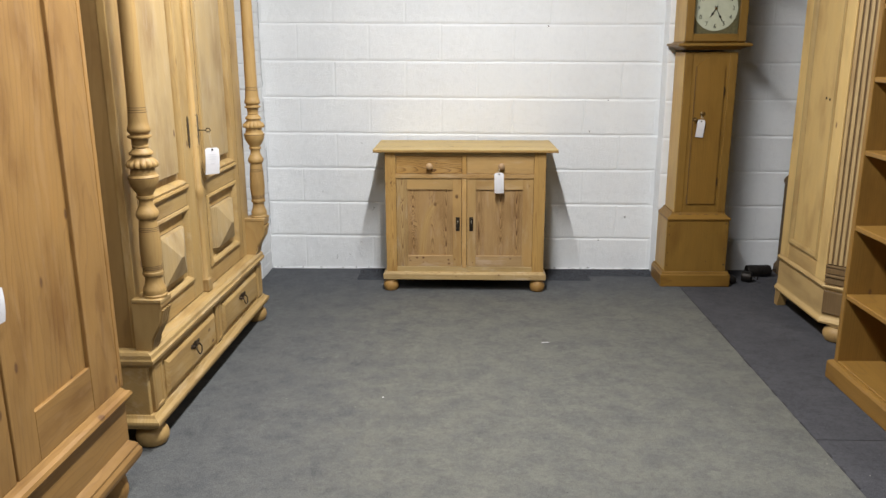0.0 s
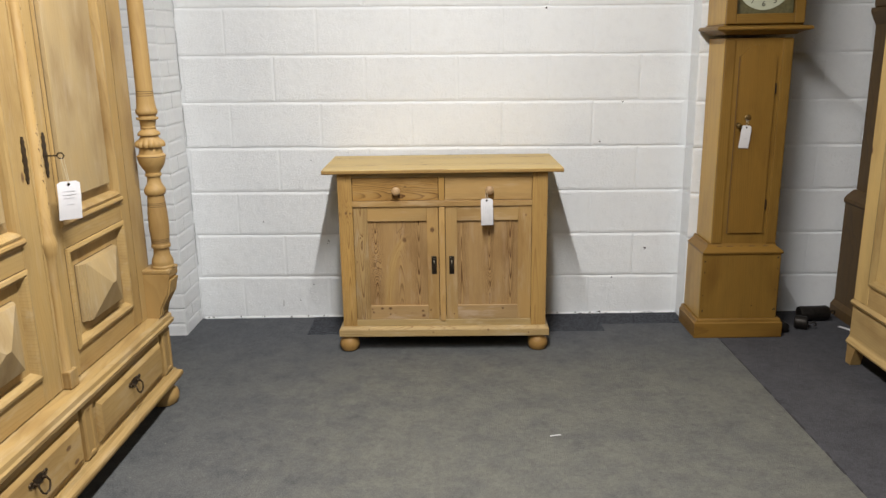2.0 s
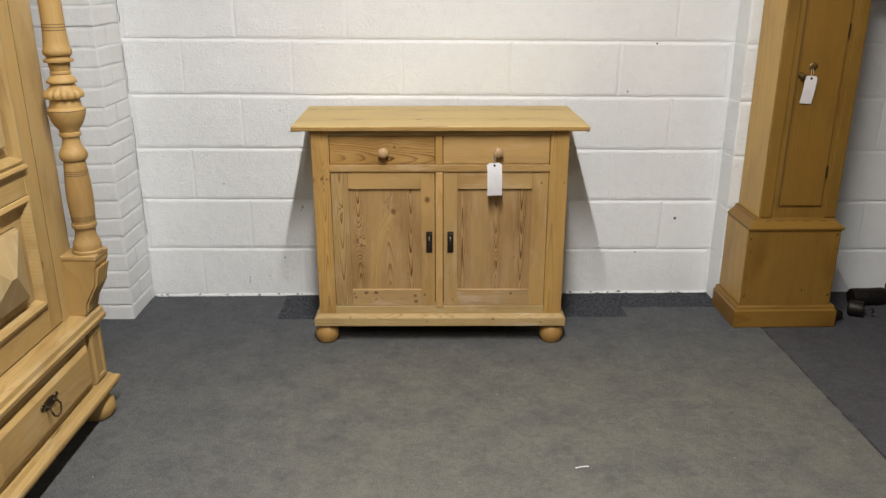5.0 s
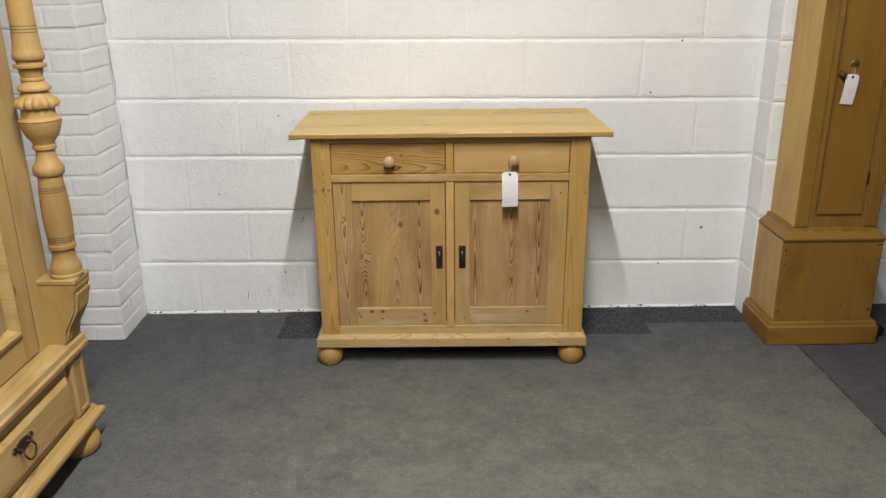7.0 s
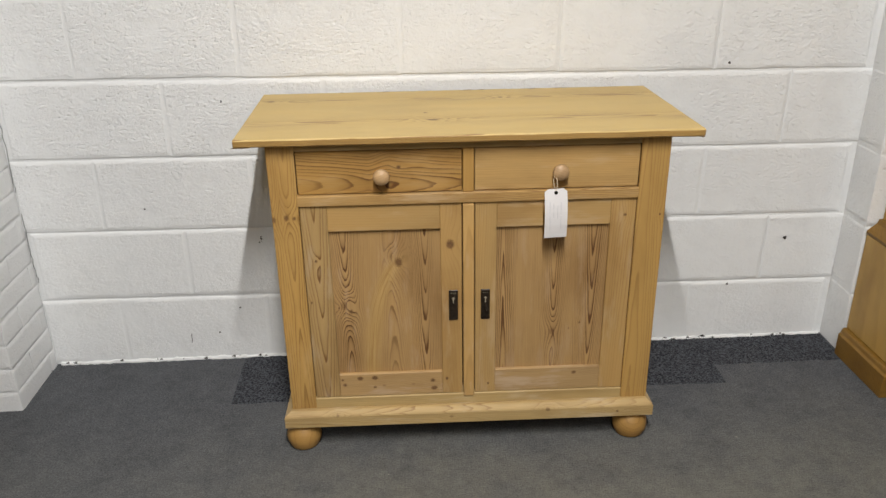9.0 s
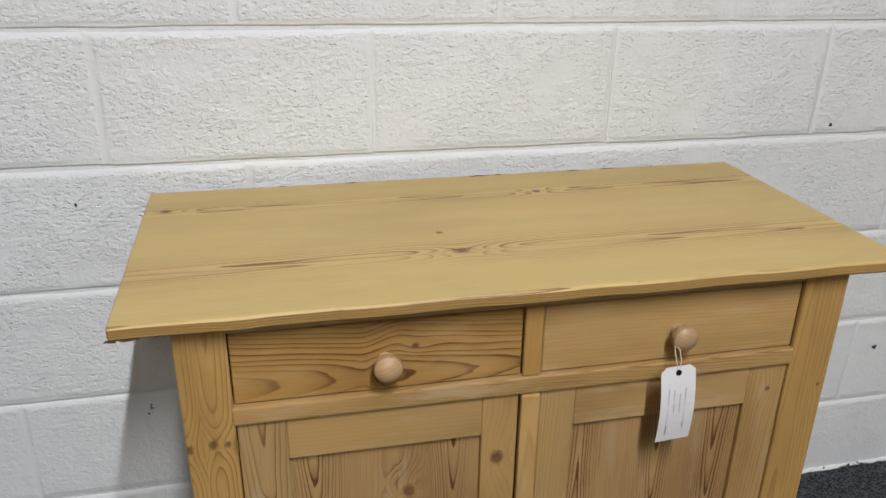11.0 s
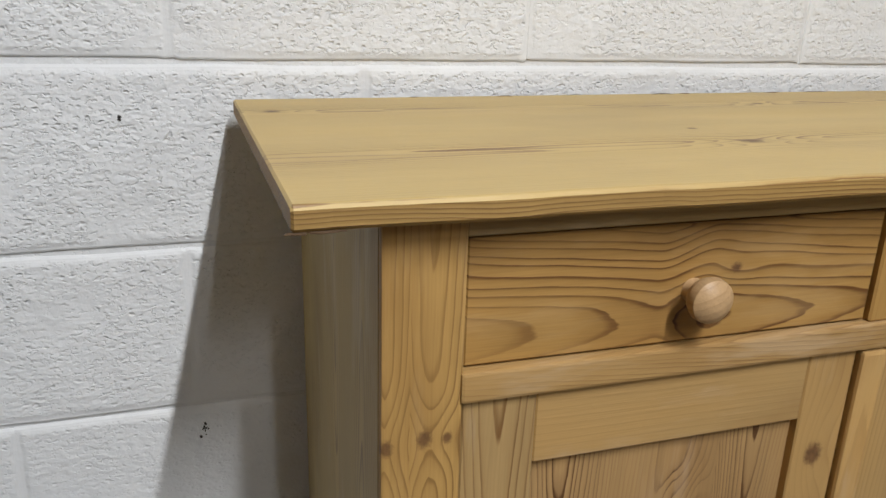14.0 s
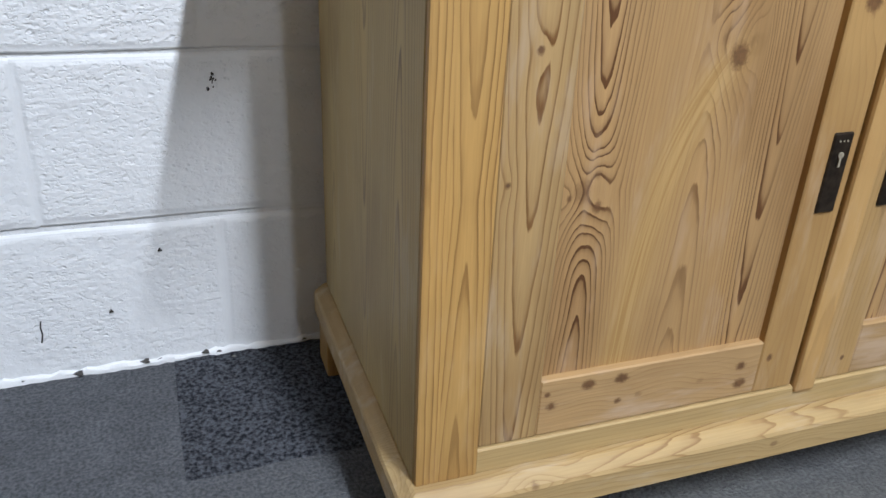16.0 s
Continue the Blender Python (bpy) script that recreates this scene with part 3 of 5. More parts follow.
def lathe(profile, cx=0, cy=0, segs=32, wave=None):
    """profile: (radius, z) pairs upwards; wave(z, angle) scales the radius."""
    bm = bmesh.new()
    rings = []
    for r, z in profile:
        ring = []
        for i in range(segs):
            a = 2 * math.pi * i / segs
            k = wave(z, a) if wave else 1
            ring.append(bm.verts.new((cx + r * k * math.cos(a), cy + r * k * math.sin(a), z)))
        rings.append(ring)
    for p, q in zip(rings, rings[1:]):
        for i in range(segs):
            bm.faces.new((p[i], p[(i + 1) % segs], q[(i + 1) % segs], q[i]))
    bm.faces.new(rings[0][::-1])
    bm.faces.new(rings[-1])
    return bm


def turned(bm, m):
    bmesh.ops.transform(bm, matrix=m, verts=bm.verts)
    return bm


def stack(x0, x1, y0, y1, prof, ends=1.0):
    """A body whose outline grows by off at the front and both ends, level by level; the back stays. ends: how much of it the ends take."""
    bm = bmesh.new()
    rings = [[bm.verts.new(c) for c in ((x0 - o * ends, y0 - o, z), (x1 + o * ends, y0 - o, z), (x1 + o * ends, y1, z), (x0 - o * ends, y1, z))] for o, z in prof]
    for p, q in zip(rings, rings[1:]):
        for i in range(4):
            bm.faces.new((p[i], p[(i + 1) % 4], q[(i + 1) % 4], q[i]))
    bm.faces.new(rings[0][::-1])
    bm.faces.new(rings[-1])
    return bm


def raised(x0, x1, z0, z1, prof):
    """A panel seen from the front: rectangles drawn in by inset at depth y, one after another, closed by the last."""
    bm = bmesh.new()
    rings = [[bm.verts.new(c) for c in ((x0 + i, y, z0 + i), (x1 - i, y, z0 + i), (x1 - i, y, z1 - i), (x0 + i, y, z1 - i))] for i, y in prof]
    for p, q in zip(rings, rings[1:]):
        for k in range(4):
            bm.faces.new((p[k], p[(k + 1) % 4], q[(k + 1) % 4], q[k]))
    bm.faces.new(rings[0][::-1])
    bm.faces.new(rings[-1])
    return bm


def prism(outline, x0, x1):
    """An outline of (y, z) pairs drawn out along x."""
    bm = bmesh.new()
    a = [bm.verts.new((x0, y, z)) for y, z in outline]
    c = [bm.verts.new((x1, y, z)) for y, z in outline]
    for i in range(len(a)):
        j = (i + 1) % len(a)
        bm.faces.new((a[i], a[j], c[j], c[i]))
    bm.faces.new(a[::-1])
    bm.faces.new(c)
    return bm


def wire(points, radius, name="wire", cyclic=False):
    cu = bpy.data.curves.new(name, "CURVE")
    cu.dimensions, cu.bevel_depth, cu.bevel_resolution = "3D", radius, 2
    sp = cu.splines.new("POLY")
    sp.points.add(len(points) - 1)
    for p, q in zip(sp.points, points):
        p.co = (*q, 1)
    sp.use_cyclic_u = cyclic
    tmp = bpy.data.objects.new(name, cu)
    bm = bmesh.new()
    me = bpy.data.meshes.new_from_object(tmp)
    bm.from_mesh(me)
    bpy.data.objects.remove(tmp)
    bpy.data.curves.remove(cu)
    bpy.data.meshes.remove(me)
    return bm


def bun(cx, cy, r, h, segs=28):
    return lathe([(r * 0.55, 0), (r * 0.82, h * 0.06), (r * 0.98, h * 0.28), (r, h * 0.45), (r * 0.93, h * 0.66), (r * 0.72, h * 0.82), (r * 0.66, h * 0.86), (r * 0.74, h * 0.9), (r * 0.74, h)], cx, cy, segs)


def price_tag(name, label, m, w, h, lines, curl=0.004, columns=(), hook=None):
    """A paper tag hung on a string loop; its top is at the origin, it faces -y."""
    t = thing(name, label, "price tag", m, "price tags")
    bm = bmesh.new()
    n = 8
    front = []
    for j in range(n + 1):
        q = 0.0 if j == 0 else 0.06 + 0.94 * (j - 1) / (n - 1)
        z = -h * q
        yy = -curl * math.sin(math.pi * q) - 0.002
        inset = w * 0.15 if j == 0 else 0.0
        front.append((bm.verts.new((-w / 2 + inset, yy, z)), bm.verts.new((w / 2 - inset, yy, z)), bm.verts.new((-w / 2 + inset, yy + 0.0006, z)), bm.verts.new((w / 2 - inset, yy + 0.0006, z))))
    for p, q in zip(front, front[1:]):
        bm.faces.new((p[0], p[1], q[1], q[0]))
        bm.faces.new((p[2], q[2], q[3], p[3]))
        bm.faces.new((p[0], q[0], q[2], p[2]))
        bm.faces.new((p[1], p[3], q[3], q[1]))
    bm.faces.new((front[0][0], front[0][2], front[0][3], front[0][1]))
    bm.faces.new((front[-1][0], front[-1][1], front[-1][3], front[-1][2]))
    part("card", bm, paper, t, "white paper card")
    ring = turned(lathe([(0.0016, -0.0006), (0.0045, -0.0006), (0.0045, 0.0006), (0.0016, 0.0006)], 0, 0, 16), pose(0, -0.0045, -0.009, 90))
    part("eyelet", ring, iron, t, "dark metal eyelet")
    loop = [(0.0, -0.004, -0.009), (-0.004, -0.002, 0.008), (-0.004, 0.004, 0.022), (0.0, 0.012, 0.028), (0.004, 0.004, 0.022), (0.004, -0.002, 0.008)]
    if hook:
        loop = [(0.0, -0.004, -0.009), (-0.002, -0.003, 0.006), (hook[0] - 0.004, hook[1], hook[2] - 0.004), hook, (hook[0] + 0.004, hook[1], hook[2] - 0.004), (0.002, -0.003, 0.006)]
    part("string", wire(loop, 0.0008, "string", True), thread, t, "thin cream string")
    for i, (a, c, z) in enumerate(lines):
        yy = -curl * math.sin(math.pi * min(1, -z / h)) - 0.0032
        part("writing", boxm(a * w / 2, c * w / 2, yy, yy + 0.0004, z - 0.0012, z + 0.0012, 0), ink, t)
    for x, z0, z1 in columns:
        zm = (z0 + z1) / 2
        yy = -curl * math.sin(math.pi * min(1, -zm / h)) - 0.0030
        part("writing", boxm(x * w / 2 - 0.0009, x * w / 2 + 0.0009, yy, yy + 0.0004, z1, z0, 0), ink, t)
    return t


# ---- structure ----
COURSE, BED0, BLOCK = 0.2295, -0.012, 0.46
SAG = 0.0085  # the courses drop a little to the right
PIER_L, PIER_LY = -1.315, -0.256
PIER_R, PIER_RY, PIER_R1 = 1.245, -0.125, 1.66
TOP = 3.25


def slab(name, x0, x1, y0, y1, z0, z1, material, label, category):
    return tagged(part(name, boxm(x0, x1, y0, y1, z0, z1, 0), material, None), label, category, "", "structure")


floor = slab("floor", -3.2, 1.344, -9.5, 0.3, -0.06, 0.0, carpet, "worn grey loop-pile carpet with faint stains", "floor")
strip = bmesh.new()
for y0, y1 in ((-2.363, 0.3), (-9.5, -2.367)):
    boxm(1.348, 4.6, y0, y1, -0.06, -0.0015, 0.0012, 1, strip)
tagged(part("floor_carpet_strip", strip, carpet_dark), "slate grey carpet strip with a straight seam", "floor", "", "structure")
slab("floor_slab", -3.2, 4.6, -9.5, 0.3, -0.12, -0.062, joint_paint, "plain concrete slab under the carpet", "floor")
seam = bmesh.new()
rs = random.Random(5)
for i in range(44):
    y = -4.6 + i * 0.105
    w, xs = rs.uniform(0.0012, 0.0045), 1.346 + rs.uniform(-0.002, 0.002)
    boxm(xs - w, xs + w, y, y + rs.uniform(0.03, 0.104), -0.004, 0.0006 + rs.uniform(0, 0.001), 0, 1, seam)
tagged(part("carpet_seam", seam, seam_dark, floor), "frayed dark carpet edge")

ro = random.Random(9)


def carpet_offcut(x0, x1, y0, label):
    """A thin piece of another carpet pushed against the wall, with a ragged front and ends."""
    bm = bmesh.new()
    n = 24
    rows = []
    for i in range(n + 1):
        x = x0 + (x1 - x0) * i / n
        y = y0 + ro.uniform(-0.004, 0.004)
        rows.append([bm.verts.new(c) for c in ((x, y, 0.0002), (x, y + 0.002, 0.0015), (x + (ro.uniform(-0.003, 0.003) if i in (0, n) else 0), y0 / 2, 0.0020), (x, 0.002, 0.0020), (x, 0.002, 0.0002))])
    for p, q in zip(rows, rows[1:]):
        for k in range(5):
            bm.faces.new((p[k], p[(k + 1) % 5], q[(k + 1) % 5], q[k]))
    bm.faces.new(rows[0][::-1])
    bm.faces.new(rows[-1])
    tagged(part("carpet_offcut", bm, carpet_rough, floor), label)


carpet_offcut(-0.700, 0.810, -0.272, "dark slate carpet piece behind the cabinet")
carpet_offcut(0.812, 1.238, -0.170, "narrow dark slate carpet strip along the wall")

wall_north = slab("wall_north", -1.9, 4.6, 0.004, 0.22, -0.1, TOP, joint_paint, "white painted concrete block wall", "wall")
pier_left = slab("wall_pier_left", -3.2, PIER_L - 0.003, PIER_LY + 0.003, 0.2, -0.1, TOP, joint_paint, "white painted brick pier beside the block wall", "wall")
pier_right = slab("wall_pier_right", PIER_R, PIER_R1, PIER_RY + 0.003, 0.004, -0.1, TOP, joint_paint, "narrow white painted block pier", "wall")
# unseen walls and ceiling, added to close the room and shape its bounce
slab("wall_west", -3.4, -3.2, -9.5, 0.2, -0.1, TOP, bounce_paint, "unseen plain grey wall, added to close the room", "wall")
slab("wall_east", 4.6, 4.8, -9.5, 0.22, -0.1, TOP, bounce_paint, "unseen plain grey wall, added to close the room", "wall")
slab("wall_south", -3.4, 4.8, -9.7, -9.5, -0.1, TOP, bounce_paint, "unseen plain grey wall, added to close the room", "wall")
slab("ceiling", -3.4, 4.8, -9.7, 0.22, TOP, TOP + 0.15, bounce_paint, "unseen plain grey ceiling, added to close the room", "ceiling")

piece_cache = {}


def piece(name, w, h, deep, gap_v, gap_h, parent, material, place, turn=0.0, ends=(0, 0)):
    """A block or brick that shows its front at y = 0; alike ones share a mesh. Its lower edge is tight, its upper edge worn to a slope.
    ends: 1 where the upright joint stands open, 0 where paint has all but filled it."""
    variant = int(abs(place.translation.x * 37 + place.translation.y * 53 + place.translation.z * 91)) % 4
    key = (name, round(w, 3), round(h, 3), ends, variant)
    if key not in piece_cache:
        block = name == "block"
        a, c = w / 2 - gap_v / 2, h / 2 - gap_h / 2
        rj = random.Random(variant * 101 + int(w * 1000))
        ev = min(0.006, w * 0.12)
        depths = [0.0030 if e else (0.0005 if block else 0.0016) for e in ends]
        xs = [(-a, depths[0]), (-a + ev * (0.3 if ends[0] else 1), depths[0] * 0.35), (-a + 2.2 * ev, 0.0)]
        n = 4 if w > 0.3 else 1
        xs += [(-a + 2.2 * ev + (2 * a - 4.4 * ev) * q / (n + 1), 0.0) for q in range(1, n + 1)]
        xs += [(a - 2.2 * ev, 0.0), (a - ev * (0.3 if ends[1] else 1), depths[1] * 0.35), (a, depths[1])]
        rows = ((0.0, 0.0034), (0.0010, 0.0012), (0.0032, 0.0)) if block else ((0.0, 0.0028), (0.0022, 0.0010), (0.007, 0.0))
        tops = ((0.0065, 0.0), (0.0032, 0.0009), (0.0, 0.0030)) if block else ((0.012, 0.0), (0.005, 0.0011), (0.0, 0.0028))
        zs = [(-c + o, d) for o, d in rows] + [(c - o, d) for o, d in tops]
        amp = 0.0014 if block else 0.0018
        lo, hi = [rj.uniform(-amp, amp) for _ in xs], [rj.uniform(-amp, amp) for _ in xs]
        bm = bmesh.new()
        grid = [[bm.verts.new((x, max(dx, dz), z + (lo[i] if k < 3 else hi[i]))) for k, (z, dz) in enumerate(zs)] for i, (x, dx) in enumerate(xs)]
        for p, q in zip(grid, grid[1:]):
            for k in range(len(p) - 1):
                bm.faces.new((p[k], q[k], q[k + 1], p[k + 1]))
        rim = [r[0] for r in grid] + grid[-1][1:] + [r[-1] for r in grid[-2::-1]] + grid[0][-2:0:-1]
        back = [bm.verts.new((v.co.x, deep, v.co.z)) for v in rim]
        for k in range(len(rim)):
            q = (k + 1) % len(rim)
            bm.faces.new((rim[k], back[k], back[q], rim[q]))
        bmesh.ops.recalc_face_normals(bm, faces=bm.faces)
        me = bpy.data.meshes.new(name)
        bm.to_mesh(me)
        bm.free()
        me.materials.append(material)
        piece_cache[key] = me
    ob = new(name, piece_cache[key])
    ob.parent = parent
    ob.matrix_world = place @ pose(0, 0, 0, 0, 0, turn)
    return ob


# upright joints that the paint has not filled: (course, joint)
OPEN_JOINTS = {(4, 1), (4, 0), (3, 2), (1, 2), (5, 2), (5, -2), (7, 1)}


def lay_blocks(parent, x0, x1, y, rows, phases, lift=0.0):
    rb = random.Random(11)
    for k in range(rows):
        z = BED0 + (k + 0.5) * COURSE
        e = phases[k % 2]
        n = math.floor((x0 - e) / BLOCK)
        a = e + n * BLOCK
        while a < x1 - 0.02:
            l, r = max(a, x0), min(a + BLOCK, x1)
            if r - l > 0.03:
                ends = (1 if (k, n) in OPEN_JOINTS else 0, 1 if (k, n + 1) in OPEN_JOINTS else 0)
                piece("block", r - l, COURSE, 0.004, 0.0008 if any(ends) else -0.0004, 0.0066, parent, block_paint,
                      pose((l + r) / 2, y + rb.uniform(-0.0004, 0.0004), z + SAG * (0.7 - (l + r) / 2) + rb.uniform(-0.001, 0.001), rb.uniform(-0.12, 0.12), math.degrees(SAG) + rb.uniform(-0.06, 0.06), rb.uniform(-0.03, 0.03)), 0.0, ends)
            a += BLOCK
            n += 1


# ---- the pine cabinet against the wall ----
def door_frame(parent, x0, x1, z0, z1, px0, px1, pz0, pz1, yf, thick, mats, panel_mat, bevel=0.0015, panel_back=0.012):
    """Two stiles, two rails and a panel set back between them."""
    mz, mx = mats
    part("stile", boxm(x0, px0, yf, yf + thick, z0, z1, bevel), mz, parent)
    part("stile", boxm(px1, x1, yf, yf + thick, z0, z1, bevel), mz, parent)
    part("rail", boxm(px0, px1, yf + 0.0004, yf + thick, pz1, z1, bevel), mx, parent)
    part("rail", boxm(px0, px1, yf + 0.0004, yf + thick, z0, pz0, bevel), mx, parent)
    part("panel", boxm(px0 - 0.004, px1 + 0.004, yf + panel_back, yf + thick - 0.002, pz0 - 0.004, pz1 + 0.004, 0), panel_mat, parent)


def pine_cabinet():
    t = thing("pine_cabinet", "stripped pine two-door cabinet with two drawers on bun feet", "cabinet", pose(0.004, 0, 0, 0, 0, -0.8))
    yf, yb = -0.496, -0.052
    # carcass
    part("side", boxm(-0.478, -0.4715, -0.4862, yb, 0.10, 0.857, 0.0012), chest_side, t)
    part("side", boxm(0.4755, 0.482, -0.4862, yb, 0.10, 0.857, 0.0012), chest_side, t)
    part("back", boxm(-0.4715, 0.4755, yb - 0.012, yb - 0.001, 0.12, 0.857, 0), chest_z, t)
    part("post", boxm(-0.478, -0.412, yf, -0.4864, 0.122, 0.857, 0.003, 2), chest_post, t)
    part("post", boxm(0.412, 0.482, yf, -0.4864, 0.122, 0.857, 0.003, 2), chest_post_r, t)
    part("top_rail", boxm(-0.412, 0.412, yf + 0.004, -0.45, 0.836, 0.857, 0.001), chest_x, t)
    part("middle_rail", boxm(-0.4145, 0.4125, yf - 0.003, -0.45, 0.700, 0.7265, 0.003, 2), chest_mid_rail, t)
    part("drawer_divider", boxm(-0.0155, 0.0115, yf + 0.001, -0.45, 0.7265, 0.836, 0.002), chest_z, t)
    part("bottom_rail", boxm(-0.414, 0.412, yf + 0.001, -0.45, 0.122, 0.153, 0.002), chest_x, t)
    part("inside", boxm(-0.4712, 0.4752, -0.4520, -0.445, 0.132, 0.857, 0), gap_black, t, "dark gap behind the doors")
    part("base_moulding", stack(-0.480, 0.480, -0.504, yb, [(0.014, 0.076), (0.017, 0.079), (0.017, 0.109), (0.015, 0.113), (0.009, 0.117), (0.004, 0.121), (0.0, 0.123)]), chest_base, t)
    # top board of three planks glued together, one mesh with an uneven front edge
    bm = bmesh.new()
    n = 40
    rows = []
    re = random.Random(3)
    for i in range(n + 1):
        wob = 0.0012 * math.sin(i * 0.9) + re.uniform(-0.0006, 0.0006)
        yf2 = -0.524 + wob
        # the ends are not sawn quite square
        lf, rf, lb, rk = -0.5440, 0.5500, -0.5520, 0.5385
        xf, xb = lf + (rf - lf) * i / n, lb + (rk - lb) * i / n
        rows.append([bm.verts.new(c) for c in ((xf, yf2 + 0.002, 0.857), (xf, yf2 - 0.001, 0.860), (xf, yf2 - 0.0008, 0.8725), (xf, yf2 + 0.0012, 0.8752), (xf, yf2 + 0.004, 0.876), (xb, -0.042, 0.876), (xb, -0.040, 0.873), (xb, -0.040, 0.857))])
    for p, q in zip(rows, rows[1:]):
        for k in range(8):
            bm.faces.new((p[k], p[(k + 1) % 8], q[(k + 1) % 8], q[k]))
    bm.faces.new(rows[0][::-1])
    bm.faces.new(rows[-1])
    ends = [e for e in bm.edges if len(e.link_faces) == 2 and any(len(f.verts) == 8 for f in e.link_faces)]
    bmesh.ops.bevel(bm, geom=ends, offset=0.002, segments=1, affect="EDGES")
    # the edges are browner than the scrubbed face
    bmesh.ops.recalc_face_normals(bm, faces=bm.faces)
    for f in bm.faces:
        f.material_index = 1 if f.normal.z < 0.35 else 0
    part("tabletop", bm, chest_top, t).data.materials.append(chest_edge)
    # splintered spots on the edges of the top
    rn = random.Random(17)
    for x, y, z, long, wide in ((0.030, -0.0440, 0.8757, 0.017, 0.0030), (0.068, -0.0432, 0.8757, 0.008, 0.0024), (0.215, -0.0436, 0.8757, 0.012, 0.0022), (0.290, -0.0432, 0.8757, 0.020, 0.0020), (-0.205, -0.0436, 0.8757, 0.010, 0.0020), (-0.330, -0.0432, 0.8757, 0.006, 0.0018),
                                (-0.5405, -0.5225, 0.8566, 0.007, 0.0040), (-0.522, -0.5225, 0.8566, 0.012, 0.0028), (0.544, -0.5225, 0.8566, 0.006, 0.0034)):
        q = rn.uniform(0, 6)
        chip = lathe([(1.0, -0.0004), (1.0, 0.0004), (0.7, 0.0008)], 0, 0, 14, lambda h, a: 1 + 0.22 * math.sin(3 * a + q) + 0.12 * math.sin(7 * a + 2 * q))
        part("splintered_spot", turned(chip, Matrix.Translation((x, y, z)) @ Matrix.Diagonal((long, wide, 1, 1))), nick_shade_brown, t, "dark splintered edge")
    # drawers
    for x0, x1, m in ((-0.4105, -0.0175, chest_drawer), (0.0135, 0.4105, chest_drawer_r)):
        d = part("drawer_front", boxm(x0, x1, yf + 0.006, -0.452, 0.7285, 0.8335, 0.0015), m, t)
        kx = (x0 + x1) / 2
        k = lathe([(0.011, 0.0), (0.0095, 0.006), (0.0105, 0.010), (0.0165, 0.015), (0.0198, 0.022), (0.0188, 0.029), (0.013, 0.0345), (0.004, 0.037)], 0, 0, 28)
        part("knob", turned(k, pose(kx + 0.005, yf + 0.006, 0.775, 90)), knob_wood, d, "turned pale wooden knob", True)
    # doors
    for x0, x1, px0, px1, m, key_x in ((-0.4110, -0.0187, -0.346, -0.072, chest_panel_l, -0.0410), (0.0144, 0.4110, 0.068, 0.349, chest_panel_r, 0.041)):
        d = new("door")
        d.parent = t
        left = x0 < 0
        zz = (0.154, 0.222, 0.631, 0.6985)
        y0, y1 = yf + 0.004, yf + 0.028
        part("stile", boxm(x0, px0, y0, y1, zz[0], zz[3], 0.0015), chest_stile if left else chest_stile_r, d)
        part("stile", boxm(px1, x1, y0, y1, zz[0], zz[3], 0.0015), chest_stile_knot if left else chest_stile_r, d)
        part("rail", boxm(px0, px1, y0 + 0.0004, y1, zz[2], zz[3], 0.0015), chest_rail, d)
        part("rail", boxm(px0, px1, y0 + 0.0004, y1, zz[0], zz[1], 0.0015), chest_rail_knots, d)
        part("panel", boxm(px0 - 0.004, px1 + 0.004, y0 + 0.010, y1 - 0.002, zz[1] - 0.004, zz[2] + 0.004, 0), m, d)
        part("escutcheon", boxm(key_x - 0.0118, key_x + 0.0118, yf + 0.0012, yf + 0.0055, 0.377, 0.463, 0.0015), plate_bronze, d, "dark bronze keyhole plate")
        hole = lathe([(0.0033, 0), (0.0033, 0.0012)], 0, 0, 16)
        boxm(-0.0013, 0.0013, -0.0125, -0.001, 0, 0.0012, 0, 1, hole)
        part("keyhole", turned(hole, pose(key_x, yf + 0.0010, 0.440, 90)), pale_metal, d, "worn pale metal keyhole bush")
        for dx in (-0.0048, 0.0, 0.0048):
            part("punch_mark", turned(lathe([(0.0011, 0), (0.0008, 0.0006)], 0, 0, 8), pose(key_x + dx, yf + 0.0011, 0.4545, 90)), pale_metal, d)
    part("key", wire([(0.041, yf, 0.425), (0.041, yf - 0.018, 0.425), (0.041, yf - 0.023, 0.430), (0.041, yf - 0.030, 0.430), (0.041, yf - 0.034, 0.425), (0.041, yf - 0.030, 0.420), (0.041, yf - 0.023, 0.420), (0.041, yf - 0.018, 0.425)], 0.0022, "key"), iron, t, "small iron key in the lock", True)
    part("astragal", boxm(-0.0162, 0.0122, yf - 0.003, yf + 0.012, 0.146, 0.6975, 0.004, 2), chest_strip, t, "narrow strip over the door joint")
    # feet
    for fx in (-0.455, 0.448):
        part("foot", bun(fx, -0.480, 0.047, 0.077), chest_foot, t, "turned bun foot", True)
    for fx in (-0.467, 0.467):
        part("back_foot", boxm(fx - 0.025, fx + 0.025, -0.118, -0.058, 0.0, 0.078, 0.002), chest_z, t)
    return t


pine_cabinet()
price_tag("price_tag", "white paper price tag hung on a drawer knob", pose(0.199, -0.533, 0.741, -3, -1, 3), 0.055, 0.122,
          [], 0.007, columns=[(-0.55, -0.030, -0.058), (-0.55, -0.064, -0.104), (-0.22, -0.034, -0.050), (-0.22, -0.055, -0.070), (0.12, -0.040, -0.072), (0.42, -0.032, -0.060), (0.42, -0.066, -0.098)])


